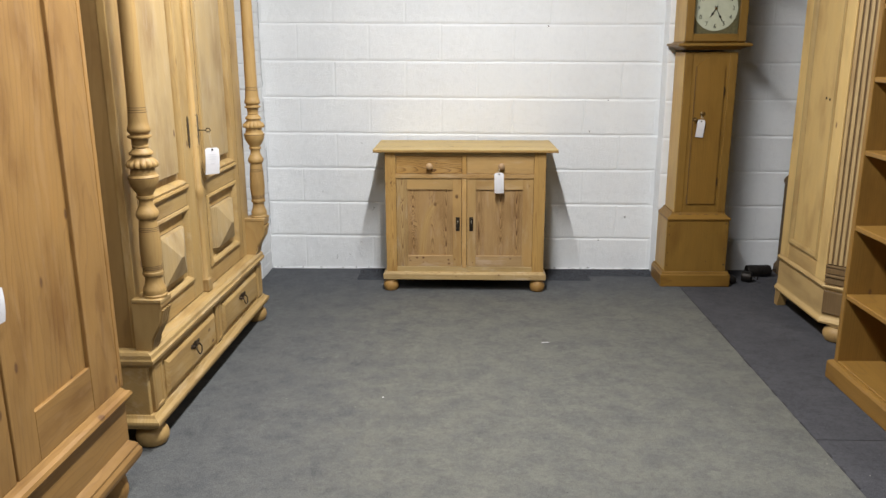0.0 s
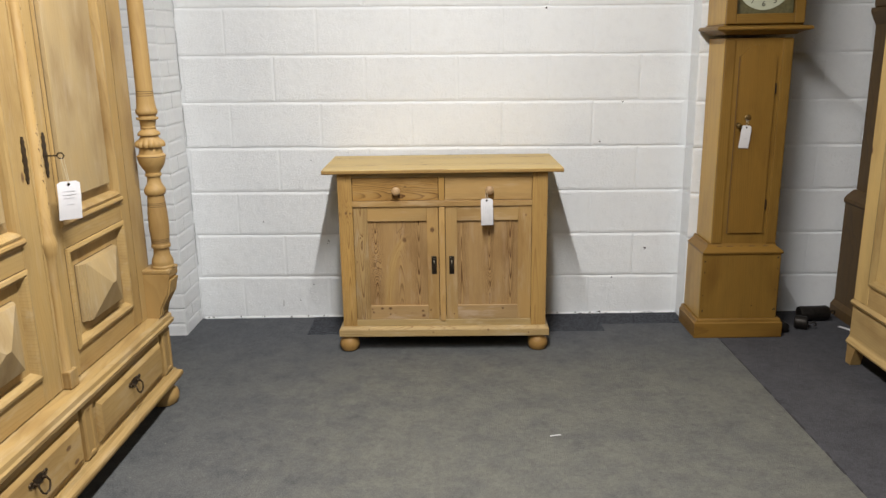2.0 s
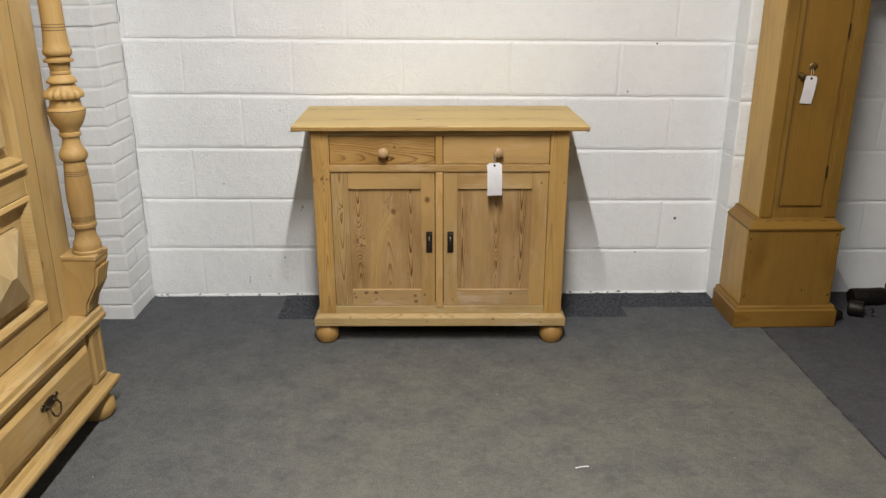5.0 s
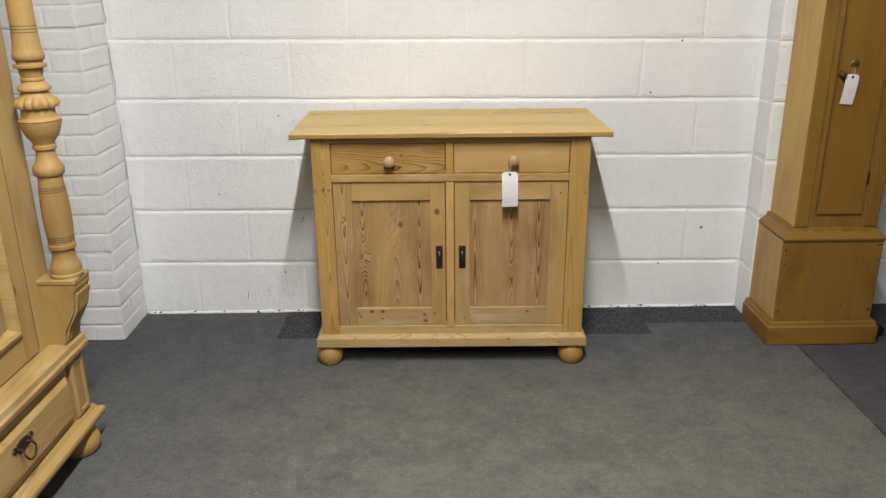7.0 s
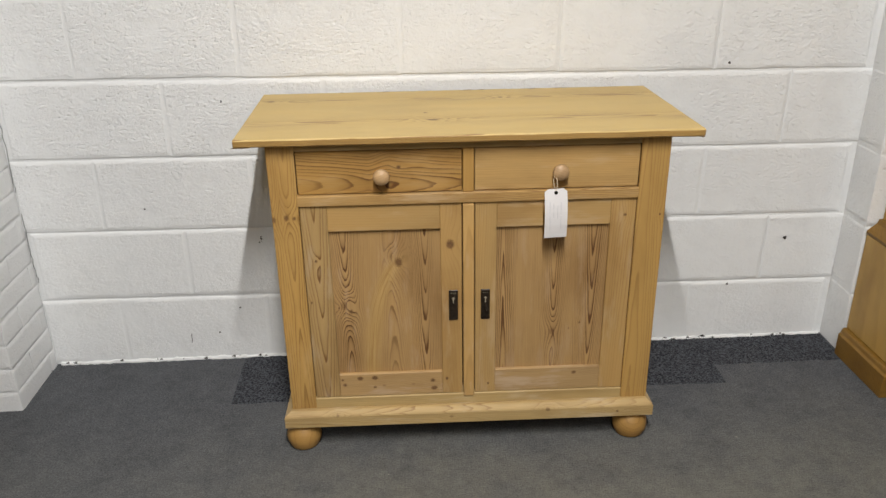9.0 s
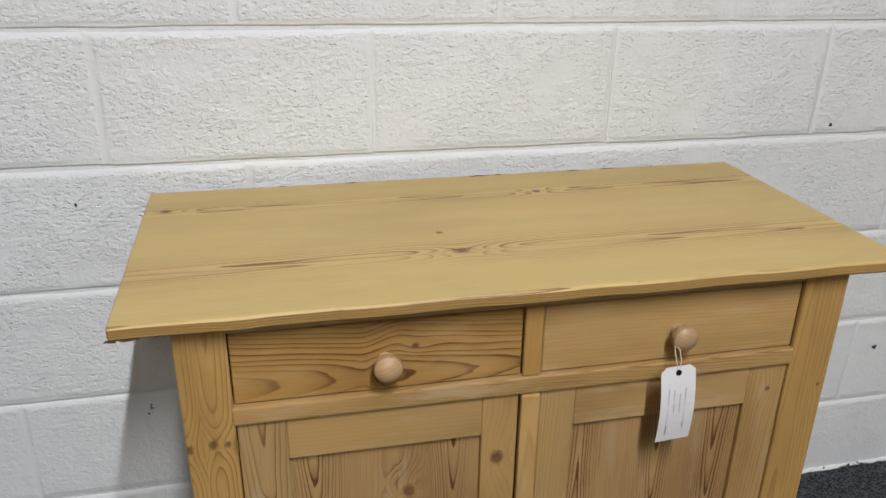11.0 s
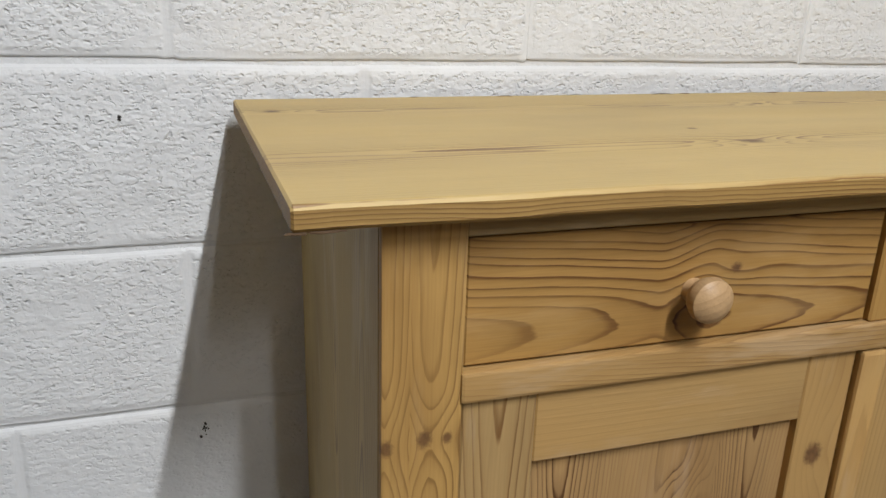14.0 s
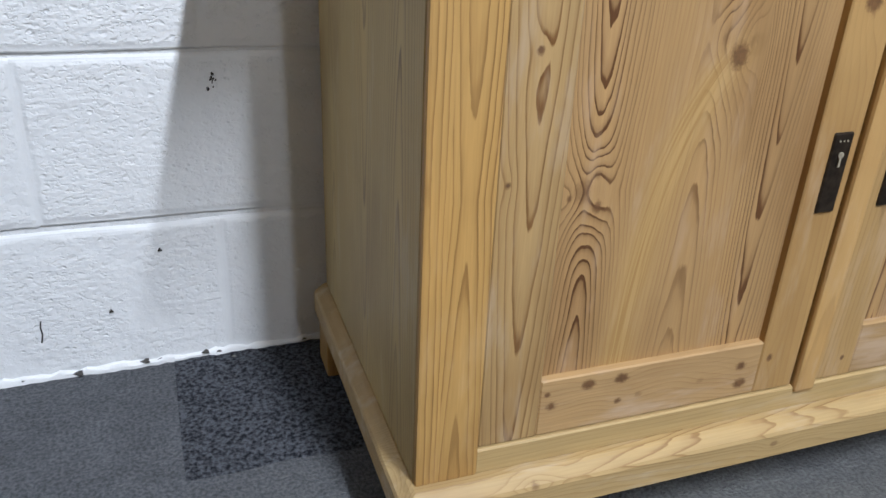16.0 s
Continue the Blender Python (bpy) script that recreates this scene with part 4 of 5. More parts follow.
# ---- the large carved wardrobe ----
COLUMN = [(0.036, 0.583), (0.043, 0.584), (0.0437, 0.592), (0.0405, 0.596), (0.0412, 0.608), (0.0398, 0.617), (0.0335, 0.631), (0.0308, 0.642), (0.0300, 0.656), (0.0310, 0.6645), (0.0355, 0.666), (0.0366, 0.671), (0.0360, 0.678), (0.0340, 0.680), (0.0343, 0.692)]
COLUMN += [(0.0360, 0.713), (0.0378, 0.742), (0.0378, 0.770), (0.0366, 0.802), (0.0340, 0.834), (0.0325, 0.852), (0.0303, 0.8735), (0.0350, 0.8750), (0.0390, 0.8815), (0.0400, 0.890), (0.0388, 0.8985), (0.0320, 0.910), (0.0268, 0.921), (0.0246, 0.934), (0.0248, 0.946)]
COLUMN += [(0.0295, 0.9470), (0.0304, 0.952), (0.0298, 0.9575), (0.0268, 0.9590), (0.0285, 0.966), (0.0395, 0.981), (0.0468, 0.997), (0.0510, 1.013), (0.0530, 1.0240), (0.0524, 1.0262), (0.0445, 1.0330), (0.0415, 1.0485), (0.0410, 1.0572), (0.0500, 1.0585), (0.0530, 1.064)]
COLUMN += [(0.0534, 1.070), (0.0495, 1.0785), (0.0390, 1.088), (0.0335, 1.0965), (0.0332, 1.1012), (0.0402, 1.1025), (0.0413, 1.1065), (0.0400, 1.111), (0.0320, 1.118), (0.0262, 1.1260), (0.0280, 1.1275), (0.0287, 1.1312), (0.0278, 1.1345), (0.0262, 1.1358), (0.0280, 1.143), (0.0302, 1.1598)]
COLUMN += [(0.0396, 1.1612), (0.0407, 1.165), (0.0398, 1.1690), (0.0320, 1.1702), (0.0312, 1.1772), (0.0345, 1.1785), (0.0383, 1.1830), (0.0392, 1.190), (0.0380, 1.197), (0.0352, 1.204), (0.0335, 1.221), (0.0318, 1.246), (0.0308, 1.266), (0.0288, 1.545), (0.0268, 1.86), (0.0385, 1.875), (0.0385, 1.9)]


def column_radius(z):
    for (r0, z0), (r1, z1) in zip(COLUMN, COLUMN[1:]):
        if z0 <= z <= z1:
            return r0 + (r1 - r0) * (z - z0) / (z1 - z0)


def gadroon(z, a):
    return 1 + (0.13 * abs(math.cos(7 * a)) - 0.075 if 1.0575 < z < 1.085 else 0.0)


def wavy_plate(x, y, z, half_w, half_h, waves, depth, thick=0.003, long=0.0):
    """A flat plate with a lobed outline that faces -y."""
    bm = bmesh.new()
    n = 72
    out = []
    for i in range(n):
        a = 2 * math.pi * i / n
        k = 1 + depth * math.cos(waves * a)
        c, q = math.cos(a), math.sin(a)
        out.append((x + half_w * k * math.copysign(abs(c) ** (0.6 if long else 1.0), c), z + half_h * math.copysign(abs(q) ** (1.0 if long else 0.8), q)))
    f = [bm.verts.new((u, y - thick, v)) for u, v in out]
    g = [bm.verts.new((u, y, v)) for u, v in out]
    bm.faces.new(f)
    bm.faces.new(g[::-1])
    for i in range(n):
        j = (i + 1) % n
        bm.faces.new((f[i], f[j], g[j], g[i]))
    return bm


def groove(x0, x1, z0, z1, w, y):
    """A thin dark line of old wax round a rectangle that faces -y, lying outside its edge."""
    bm = bmesh.new()
    for a, c, d, e in ((x0 - w, x1 + w, z0 - w, z0), (x0 - w, x1 + w, z1, z1 + w), (x0 - w, x0, z0, z1), (x1, x1 + w, z0, z1)):
        boxm(a, c, y - 0.0005, y + 0.0005, d, e, 0, 1, bm)
    return bm


def bail_handle(parent, x, z, y):
    """A cast plate with a scroll at each end, two bosses and a hanging bail."""
    h = part("handle", wire([(x - 0.022, y - 0.012, z), (x - 0.026, y - 0.019, z - 0.012), (x - 0.020, y - 0.021, z - 0.026), (x - 0.008, y - 0.023, z - 0.035), (x, y - 0.024, z - 0.032), (x + 0.008, y - 0.023, z - 0.035), (x + 0.020, y - 0.021, z - 0.026), (x + 0.026, y - 0.019, z - 0.012), (x + 0.022, y - 0.012, z)], 0.0030, "handle"), cast_bronze, parent, "brown bronze drop handle", True)
    part("plate", wavy_plate(x, y, z + 0.004, 0.030, 0.016, 8, 0.22), cast_bronze, h, "lobed bronze back plate")
    for k in (-1, 1):
        turns = [(x + k * (0.038 + 0.011 * math.cos(q * 0.62) * (1 - 0.04 * q)), y - 0.002, z + 0.006 + 0.010 * math.sin(q * 0.62) * (1 - 0.04 * q)) for q in range(14)]
        part("scroll", wire(turns, 0.0022, "scroll"), cast_bronze, h, "", True)
        part("boss", turned(lathe([(0.0065, 0), (0.0060, 0.004), (0.0040, 0.010), (0.0045, 0.013), (0.002, 0.016)], 0, 0, 14), pose(x + k * 0.022, y, z, 90)), cast_bronze, h, "", True)


def carved_wardrobe():
    t = thing("carved_wardrobe", "large pale pine wardrobe with turned columns and pyramid panels", "wardrobe", pose(-1.153, -2.1, 0, 0, 0, 88.7))
    U0, U1, UC, D = -0.385, 1.10, 0.358, 0.56
    part("base_body", boxm(U0, U1, 0.008, D, 0.13, 0.345, 0.003), ward_x, t)
    part("base_moulding", stack(U0, U1, 0.0, D, [(0.018, 0.085), (0.022, 0.088), (0.026, 0.091), (0.024, 0.095), (0.031, 0.100), (0.033, 0.108), (0.031, 0.117), (0.022, 0.122), (0.014, 0.126), (0.008, 0.136)], 0.9), ward_x, t)
    part("waist_moulding", stack(U0, U1, 0.0, D, [(0.006, 0.327), (0.014, 0.332), (0.022, 0.340), (0.024, 0.353), (0.018, 0.359), (0.016, 0.374), (0.004, 0.384), (-0.02, 0.386)], 0.45), ward_x, t)
    for x0, x1 in ((-0.268, 0.328), (0.416, 1.000)):
        d = part("drawer_front", raised(x0, x1, 0.140, 0.316, [(0, 0.01), (0, 0.002), (0.016, 0.002), (0.018, -0.004), (0.030, -0.012), (0.034, -0.014)]), ward_x, t)
        part("groove", groove(x0, x1, 0.140, 0.316, 0.0028, 0.0076), wax_dark, d, "dark waxed groove")
        bail_handle(d, (x0 + x1) / 2 + (0.012 if x0 < 0 else 0.0), 0.246, -0.014)
    for x0, x1 in ((-0.365, -0.280), (0.338, 0.406), (1.012, 1.092)):
        part("base_block", raised(x0, x1, 0.140, 0.324, [(0, 0.01), (0, -0.004), (0.008, -0.010), (0.018, -0.010), (0.022, -0.006)]), ward_dark, t)
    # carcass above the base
    part("side", boxm(U0 + 0.042, U0 + 0.067, 0.045, D, 0.38, 1.90, 0.002), ward_side_shaded, t)
    part("side", boxm(U1 - 0.052, U1 - 0.027, 0.045, D, 0.38, 1.90, 0.002), ward_side_shaded, t)
    part("back", boxm(U0 + 0.067, U1 - 0.052, D - 0.015, D, 0.38, 1.90, 0), ward_z, t)
    part("corner_stile", boxm(U0 + 0.040, -0.245, 0.040, 0.07, 0.38, 1.90, 0.004, 2), ward_z, t)
    part("corner_stile", boxm(0.960, U1 - 0.025, 0.040, 0.07, 0.38, 1.90, 0.004, 2), ward_z, t)
    part("cornice", stack(U0 + 0.02, U1 - 0.02, 0.02, D, [(0.0, 1.88), (0.03, 1.90), (0.04, 1.93), (0.04, 1.99), (0.06, 2.01), (0.09, 2.05), (0.10, 2.08), (0.10, 2.10)]), ward_x, t)
    yd = 0.040
    for side, x0, x1 in ((0, -0.243, 0.3300), (1, 0.335, 0.958)):
        d = new("door")
        d.parent = t
        fx0, fx1 = (-0.195, 0.228) if side == 0 else (0.455, 0.884)
        part("stile", boxm(x0, fx0, yd, yd + 0.028, 0.390, 1.88, 0.002), ward_z, d)
        part("stile", boxm(fx1, x1, yd, yd + 0.028, 0.390, 1.88, 0.002), ward_z, d)
        for z0, z1 in ((0.390, 0.474), (0.811, 0.905), (1.78, 1.88)):
            part("rail", boxm(fx0, fx1, yd + 0.0005, yd + 0.028, z0, z1, 0.002), ward_x, d)
        # lower field: a moulded frame round a pyramid
        part("panel", boxm(fx0 - 0.005, fx1 + 0.005, yd + 0.014, yd + 0.026, 0.466, 0.818, 0), ward_z, d)
        for z0, z1 in ((0.474, 0.811),):
            fr = bmesh.new()
            outer = [(fx0, z0), (fx1, z0), (fx1, z1), (fx0, z1)]
            prof = [(0.0, yd), (0.002, yd - 0.008), (0.012, yd - 0.011), (0.020, yd - 0.006), (0.026, yd + 0.004), (0.030, yd + 0.014)]
            rings = [[fr.verts.new((px + (i if px == fx0 else -i), y, pz + (i if pz == z0 else -i))) for px, pz in outer] for i, y in prof]
            for p, q in zip(rings, rings[1:]):
                for k in range(4):
                    fr.faces.new((p[k], p[(k + 1) % 4], q[(k + 1) % 4], q[k]))
            part("moulding", fr, ward_x, d)
        cx = (fx0 + fx1) / 2
        hw, cz = 0.140, 0.640
        # a low pyramid on a block that steps in at both sides
        pyr = bmesh.new()
        steps = ((0.140, 0.097, yd + 0.014), (0.140, 0.097, yd + 0.004), (0.134, 0.097, yd + 0.003), (0.133, 0.097, yd - 0.002), (0.127, 0.097, yd - 0.003), (0.126, 0.097, yd - 0.008), (0.120, 0.097, yd - 0.009), (0.119, 0.097, yd - 0.013), (0.113, 0.095, yd - 0.014), (0.016, 0.003, yd - 0.046), (0.010, 0.001, yd - 0.047))
        rings = [[pyr.verts.new(c) for c in ((cx - p, y, cz - q), (cx + p, y, cz - q), (cx + p, y, cz + q), (cx - p, y, cz + q))] for p, q, y in steps]
        for p, q in zip(rings, rings[1:]):
            for k in range(4):
                pyr.faces.new((p[k], p[(k + 1) % 4], q[(k + 1) % 4], q[k]))
        pyr.faces.new(rings[0][::-1])
        pyr.faces.new(rings[-1])
        part("pyramid_panel", pyr, ward_panel, d)
        # upper field: a long raised panel
        part("panel", raised(fx0 - 0.004, fx1 + 0.004, 0.90, 1.785, [(0, yd + 0.027), (0, yd + 0.024), (0.018, yd + 0.024), (0.058, yd + 0.016), (0.059, yd + 0.003), (0.062, yd + 0.002)]), ward_panel, d)
        fr = bmesh.new()
        z0, z1 = 0.905, 1.78
        outer = [(fx0, z0), (fx1, z0), (fx1, z1), (fx0, z1)]
        prof = [(-0.004, yd), (-0.002, yd - 0.006), (0.006, yd - 0.008), (0.014, yd - 0.002), (0.018, yd + 0.008), (0.020, yd + 0.024)]
        rings = [[fr.verts.new((px + (i if px == fx0 else -i), y, pz + (i if pz == z0 else -i))) for px, pz in outer] for i, y in prof]
        for p, q in zip(rings, rings[1:]):
            for k in range(4):
                fr.faces.new((p[k], p[(k + 1) % 4], q[(k + 1) % 4], q[k]))
        part("moulding", fr, ward_z, d)
        part("shelf_moulding", prism([(yd, 0.877), (yd - 0.008, 0.881), (yd - 0.014, 0.890), (yd - 0.012, 0.898), (yd, 0.902)], fx0 - 0.006, fx1 + 0.006), ward_x, d)
        for a, c, lo, up, w, y in ((fx0 + 0.055, fx1 - 0.055, 0.959, 1.726, 0.0038, yd + 0.0158), (fx0 - 0.004, fx1 + 0.004, 0.904, 1.784, 0.0016, yd - 0.0004), (fx0, fx1, 0.474, 0.811, 0.0016, yd - 0.0004), (cx - hw, cx + hw, cz - 0.097, cz + 0.097, 0.0030, yd + 0.0138)):
            part("groove", groove(a, c, lo, up, w, y), wax_dark, d, "dark waxed groove")
        ex = 0.307 if side == 0 else 0.420
        e = wavy_plate(ex, yd, 1.112, 0.0105, 0.068, 14, 0.22, 0.0025, 1.0)
        part("escutcheon", e, cast_bronze, d, "wavy brown bronze keyhole plate")
        if side == 1:
            part("key", wire([(ex, yd, 1.110), (ex, yd - 0.035, 1.110), (ex, yd - 0.042, 1.118), (ex, yd - 0.052, 1.118), (ex, yd - 0.058, 1.110), (ex, yd - 0.052, 1.102), (ex, yd - 0.042, 1.102), (ex, yd - 0.035, 1.110)], 0.0024, "key"), cast_bronze, d, "old brown key in the lock", True)
    # strip over the meeting doors: a half column below, a carved rope above
    strip = part("astragal", lathe([(0.020, 0.39), (0.020, 0.44), (0.017, 0.448), (0.017, 0.80), (0.022, 0.82), (0.027, 0.85), (0.021, 0.875), (0.018, 0.88), (0.018, 1.88)], UC + 0.004, yd - 0.002, 20), ward_z, t, "half-round strip over the door joint", True)
    part("astragal_foot", boxm(UC - 0.020, UC + 0.030, yd - 0.026, yd + 0.01, 0.388, 0.445, 0.004, 2), ward_z, t)
    for gx in (-0.244, 0.959):
        part("door_gap", boxm(gx - 0.0010, gx + 0.0010, yd + 0.0006, yd + 0.02, 0.40, 1.88, 0), gap_black, t)
    part("door_gap", boxm(0.3303, 0.3347, yd + 0.004, yd + 0.02, 0.39, 1.88, 0), gap_black, t)
    for i in range(42):
        z = 0.90 + i * 0.0232
        if i % 2 == 0 and not 1.00 < z < 1.18:
            continue
        q = boxm(-0.0017, 0.0017, -0.0012, 0.0012, -0.009, 0.009, 0.0006)
        part("carved_nick", turned(q, pose(UC + 0.001 + 0.004 * (i % 2), yd - 0.0185, z, 0, 28 if i % 2 else -28, 0)), nick_shade_brown, strip)
    # consoles and columns
    for cx in (-0.325, 1.052):
        pr = [(-0.062, 0.555), (-0.062, 0.542), (-0.055, 0.530), (-0.052, 0.505), (-0.046, 0.48), (-0.030, 0.455), (-0.014, 0.43), (-0.008, 0.394), (0.045, 0.394), (0.045, 0.555)]
        pr = [(y - 0.002 if y < 0 else y, 0.386 + (z - 0.394) * 1.13) for y, z in pr]
        con = part("console", prism(pr, cx - 0.046, cx + 0.046), ward_dark, t, "scrolled console under the column")
        fl = bmesh.new()
        for i in range(4):
            fx = cx - 0.030 + i * 0.020
            join(fl, prism([(-0.0665, 0.53), (-0.0585, 0.505), (-0.0525, 0.48), (-0.0365, 0.455), (-0.0205, 0.43), (-0.012, 0.40), (-0.004, 0.40), (-0.010, 0.43), (-0.026, 0.455), (-0.042, 0.48), (-0.048, 0.505), (-0.050, 0.53)], fx - 0.0068, fx + 0.0068))
        for v in fl.verts:
            v.co.y, v.co.z = v.co.y - 0.002, 0.386 + (v.co.z - 0.394) * 1.13
        part("fluting", fl, ward_dark, con)
        part("cap", boxm(cx - 0.048, cx + 0.048, -0.067, 0.045, 0.568, 0.584, 0.003), ward_x, con)
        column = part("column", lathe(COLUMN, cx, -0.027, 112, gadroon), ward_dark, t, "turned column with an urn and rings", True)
        # dark rings mark the cut lines and paint in the shade of coves
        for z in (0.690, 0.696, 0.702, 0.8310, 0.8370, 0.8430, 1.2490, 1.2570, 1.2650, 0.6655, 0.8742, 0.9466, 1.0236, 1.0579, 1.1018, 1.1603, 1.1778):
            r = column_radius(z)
            part("cut_and_shade_ring", lathe([(r - 0.001, z - 0.0012), (r + 0.0004, z - 0.0009), (r + 0.0004, z + 0.0009), (r - 0.001, z + 0.0012)], cx, -0.027, 40), nick_shade_brown, column, "dark ring for the column's cut lines and painted cove shade", True)
    for fx, fy in ((-0.34, 0.03), (1.055, 0.03), (-0.34, 0.47), (1.055, 0.47)):
        part("foot", bun(fx, fy, 0.062, 0.086), ward_dark, t, "turned bun foot", True)
    return t


carved_wardrobe()
TW = pose(-1.153, -2.1, 0, 0, 0, 88.7)
hung = pose(0.425, -0.016, 1.032, 2, 2, -42)
price_tag("price_tag", "white paper price tag hung on a wardrobe key", TW @ hung, 0.068, 0.118, [(-0.6, 0.5, -0.03), (-0.6, 0.6, -0.04), (-0.5, 0.4, -0.05), (-0.3, 0.3, -0.07)], hook=tuple(hung.inverted() @ Vector((0.420, -0.012, 1.105))))


# ---- the plain press beside it ----
def plain_press():
    t = thing("pine_press", "reddish pine wardrobe with plain recessed panels", "wardrobe", pose(-1.11, -2.78, 0, 0, 0, 88.7))
    X0, X1, D = -1.25, 0.0, 0.52
    part("base_body", boxm(X0, X1 - 0.005, 0.010, D, 0.14, 0.36, 0.002), near_x, t)
    part("base_moulding", stack(X0, X1 - 0.02, 0.012, D, [(0.022, 0.125), (0.030, 0.13), (0.034, 0.145), (0.034, 0.160), (0.026, 0.172), (0.026, 0.180), (0.014, 0.192), (0.004, 0.20)]), near_x, t)
    part("waist_moulding", stack(X0, X1 - 0.02, 0.012, D, [(0.006, 0.345), (0.020, 0.350), (0.026, 0.360), (0.022, 0.372), (0.010, 0.378), (0.0, 0.392)]), near_x, t)
    part("side", boxm(X1 - 0.045, X1 - 0.022, 0.02, D, 0.39, 1.95, 0.002), near_z, t)
    part("side", boxm(X0 + 0.022, X0 + 0.045, 0.02, D, 0.39, 1.95, 0.002), near_z, t)
    part("back", boxm(X0 + 0.045, X1 - 0.045, D - 0.012, D, 0.39, 1.95, 0), near_z, t)
    part("cornice", stack(X0 + 0.02, X1 - 0.02, 0.01, D, [(0.0, 1.95), (0.03, 1.97), (0.05, 2.03), (0.06, 2.06)]), near_x, t)
    for x0, x1 in ((-0.595, -0.024), (-1.22, -0.605)):
        d = new("door")
        d.parent = t
        door_frame(d, x0, x1, 0.392, 1.95, x0 + 0.105, x1 - 0.168 if x1 > -0.1 else x1 - 0.105, 0.535, 1.80, 0.012, 0.028, (near_z, near_x), near_z, 0.002, 0.012)
    part("front_stile", boxm(-0.0235, -0.002, 0.011, 0.04, 0.392, 1.95, 0.003, 2), near_z, t)
    for fx, fy in ((-0.075, 0.055), (-1.18, 0.055), (-0.075, 0.46), (-1.18, 0.46)):
        part("foot", bun(fx, fy, 0.055, 0.126), near_z, t, "turned bun foot", True)
    return t


plain_press()
TN = pose(-1.11, -2.78, 0, 0, 0, 88.7)
price_tag("price_tag", "white paper price tag hung on a pine press", TN @ pose(-0.622, -0.012, 0.915, 2, 0, 0), 0.065, 0.09, [(-0.5, 0.5, -0.04), (-0.4, 0.4, -0.06)])


# ---- the long-case clock ----
def longcase_clock():
    t = thing("longcase_clock", "honey-brown pine longcase clock with a painted dial", "clock")
    yf, yb = -0.388, -0.135
    part("plinth", stack(1.236, 1.640, yf + 0.008, yb, [(0.010, 0.0), (0.012, 0.004), (0.012, 0.074), (0.006, 0.080), (0.004, 0.090), (0.0, 0.096)]), clock_x, t)
    part("base_box", boxm(1.250, 1.626, yf + 0.014, yb, 0.094, 0.424, 0.003), clock_z, t)
    part("base_cap", stack(1.262, 1.614, yf + 0.022, yb, [(0.010, 0.420), (0.016, 0.424), (0.018, 0.432), (0.010, 0.440), (0.002, 0.446), (-0.010, 0.456), (-0.014, 0.470)]), clock_x, t)
    x0, x1, yw = 1.292, 1.596, yf + 0.036
    part("waist", boxm(x0, x1, yw, yb, 0.455, 1.425, 0.003), clock_z, t)
    part("corner_strip", boxm(x0 - 0.002, x0 + 0.046, yw - 0.006, yw + 0.01, 0.47, 1.42, 0.005, 2), clock_z, t)
    part("corner_strip", boxm(x1 - 0.046, x1 + 0.002, yw - 0.006, yw + 0.01, 0.47, 1.42, 0.005, 2), clock_z, t)
    # boards whose paler colour carries the lamplight on this side
    part("waist_side", boxm(x0 - 0.0045, x0 - 0.0005, yw + 0.004, yb, 0.470, 1.425, 0.001), clock_side_lit, t, "pine side board, its side light in a paler colour")
    part("base_side", boxm(1.2465, 1.2497, yf + 0.020, yb, 0.098, 0.420, 0.001), clock_side_lit, t, "pine side board, its side light in a paler colour")
    # trunk door with a shallow arched head
    bm = bmesh.new()
    dx0, dx1, dz0, dz1 = 1.362, 1.530, 0.520, 1.345
    outline = [(dx0, dz0), (dx1, dz0), (dx1, dz1)]
    for i in range(1, 12):
        a = math.pi * i / 12
        outline.append(((dx0 + dx1) / 2 + (dx1 - dx0) / 2 * 0.86 * math.cos(a), dz1 + 0.052 * math.sin(a)))
    outline.append((dx0, dz1))
    f = [bm.verts.new((x, yw - 0.010, z)) for x, z in outline]
    g = [bm.verts.new((x, yw + 0.004, z)) for x, z in outline]
    bm.faces.new(f)
    bm.faces.new(g[::-1])
    for i in range(len(f)):
        j = (i + 1) % len(f)
        bm.faces.new((f[i], f[j], g[j], g[i]))
    bmesh.ops.bevel(bm, geom=[e for e in bm.edges if all(abs(v.co.y - yw + 0.010) < 1e-4 for v in e.verts)], offset=0.003, segments=2, affect="EDGES")
    d = part("trunk_door", bm, clock_z, t, "plain trunk door with an arched head")
    for gx in (dx0 - 0.0022, dx1 + 0.0022):
        part("groove", boxm(gx - 0.0016, gx + 0.0016, yw - 0.0008, yw + 0.002, dz0, dz1, 0), nick_shade_brown, d, "dark gap beside the door")
    part("groove", boxm(dx0, dx1, yw - 0.0008, yw + 0.002, dz0 - 0.0035, dz0 - 0.0005, 0), nick_shade_brown, d, "dark gap under the door")
    for hz in (1.20, 0.66):
        part("hinge", boxm(dx1 - 0.001, dx1 + 0.004, yw - 0.0115, yw - 0.006, hz - 0.024, hz + 0.024, 0.001), bronze, d)
    part("latch", turned(lathe([(0.012, 0), (0.010, 0.006), (0.005, 0.010), (0.011, 0.016), (0.010, 0.022), (0.004, 0.025)], 0, 0, 20), pose(1.372, yw - 0.010, 1.035, 90)), brass, d, "small dark brass knob", True)
    part("key_plate", turned(lathe([(0.016, 0), (0.012, 0.003), (0.004, 0.005)], 0, 0, 18), pose(1.415, yw - 0.010, 1.068, 90)), brass, d)
    # dark dents along the top of the base
    for dx, dw in ((1.318, 0.022), (1.362, 0.034), (1.428, 0.014), (1.470, 0.030), (1.538, 0.024)):
        part("dent", boxm(dx, dx + dw, yf + 0.0305, yf + 0.036, 0.4535, 0.4575, 0.0008), nick_shade_brown, t)
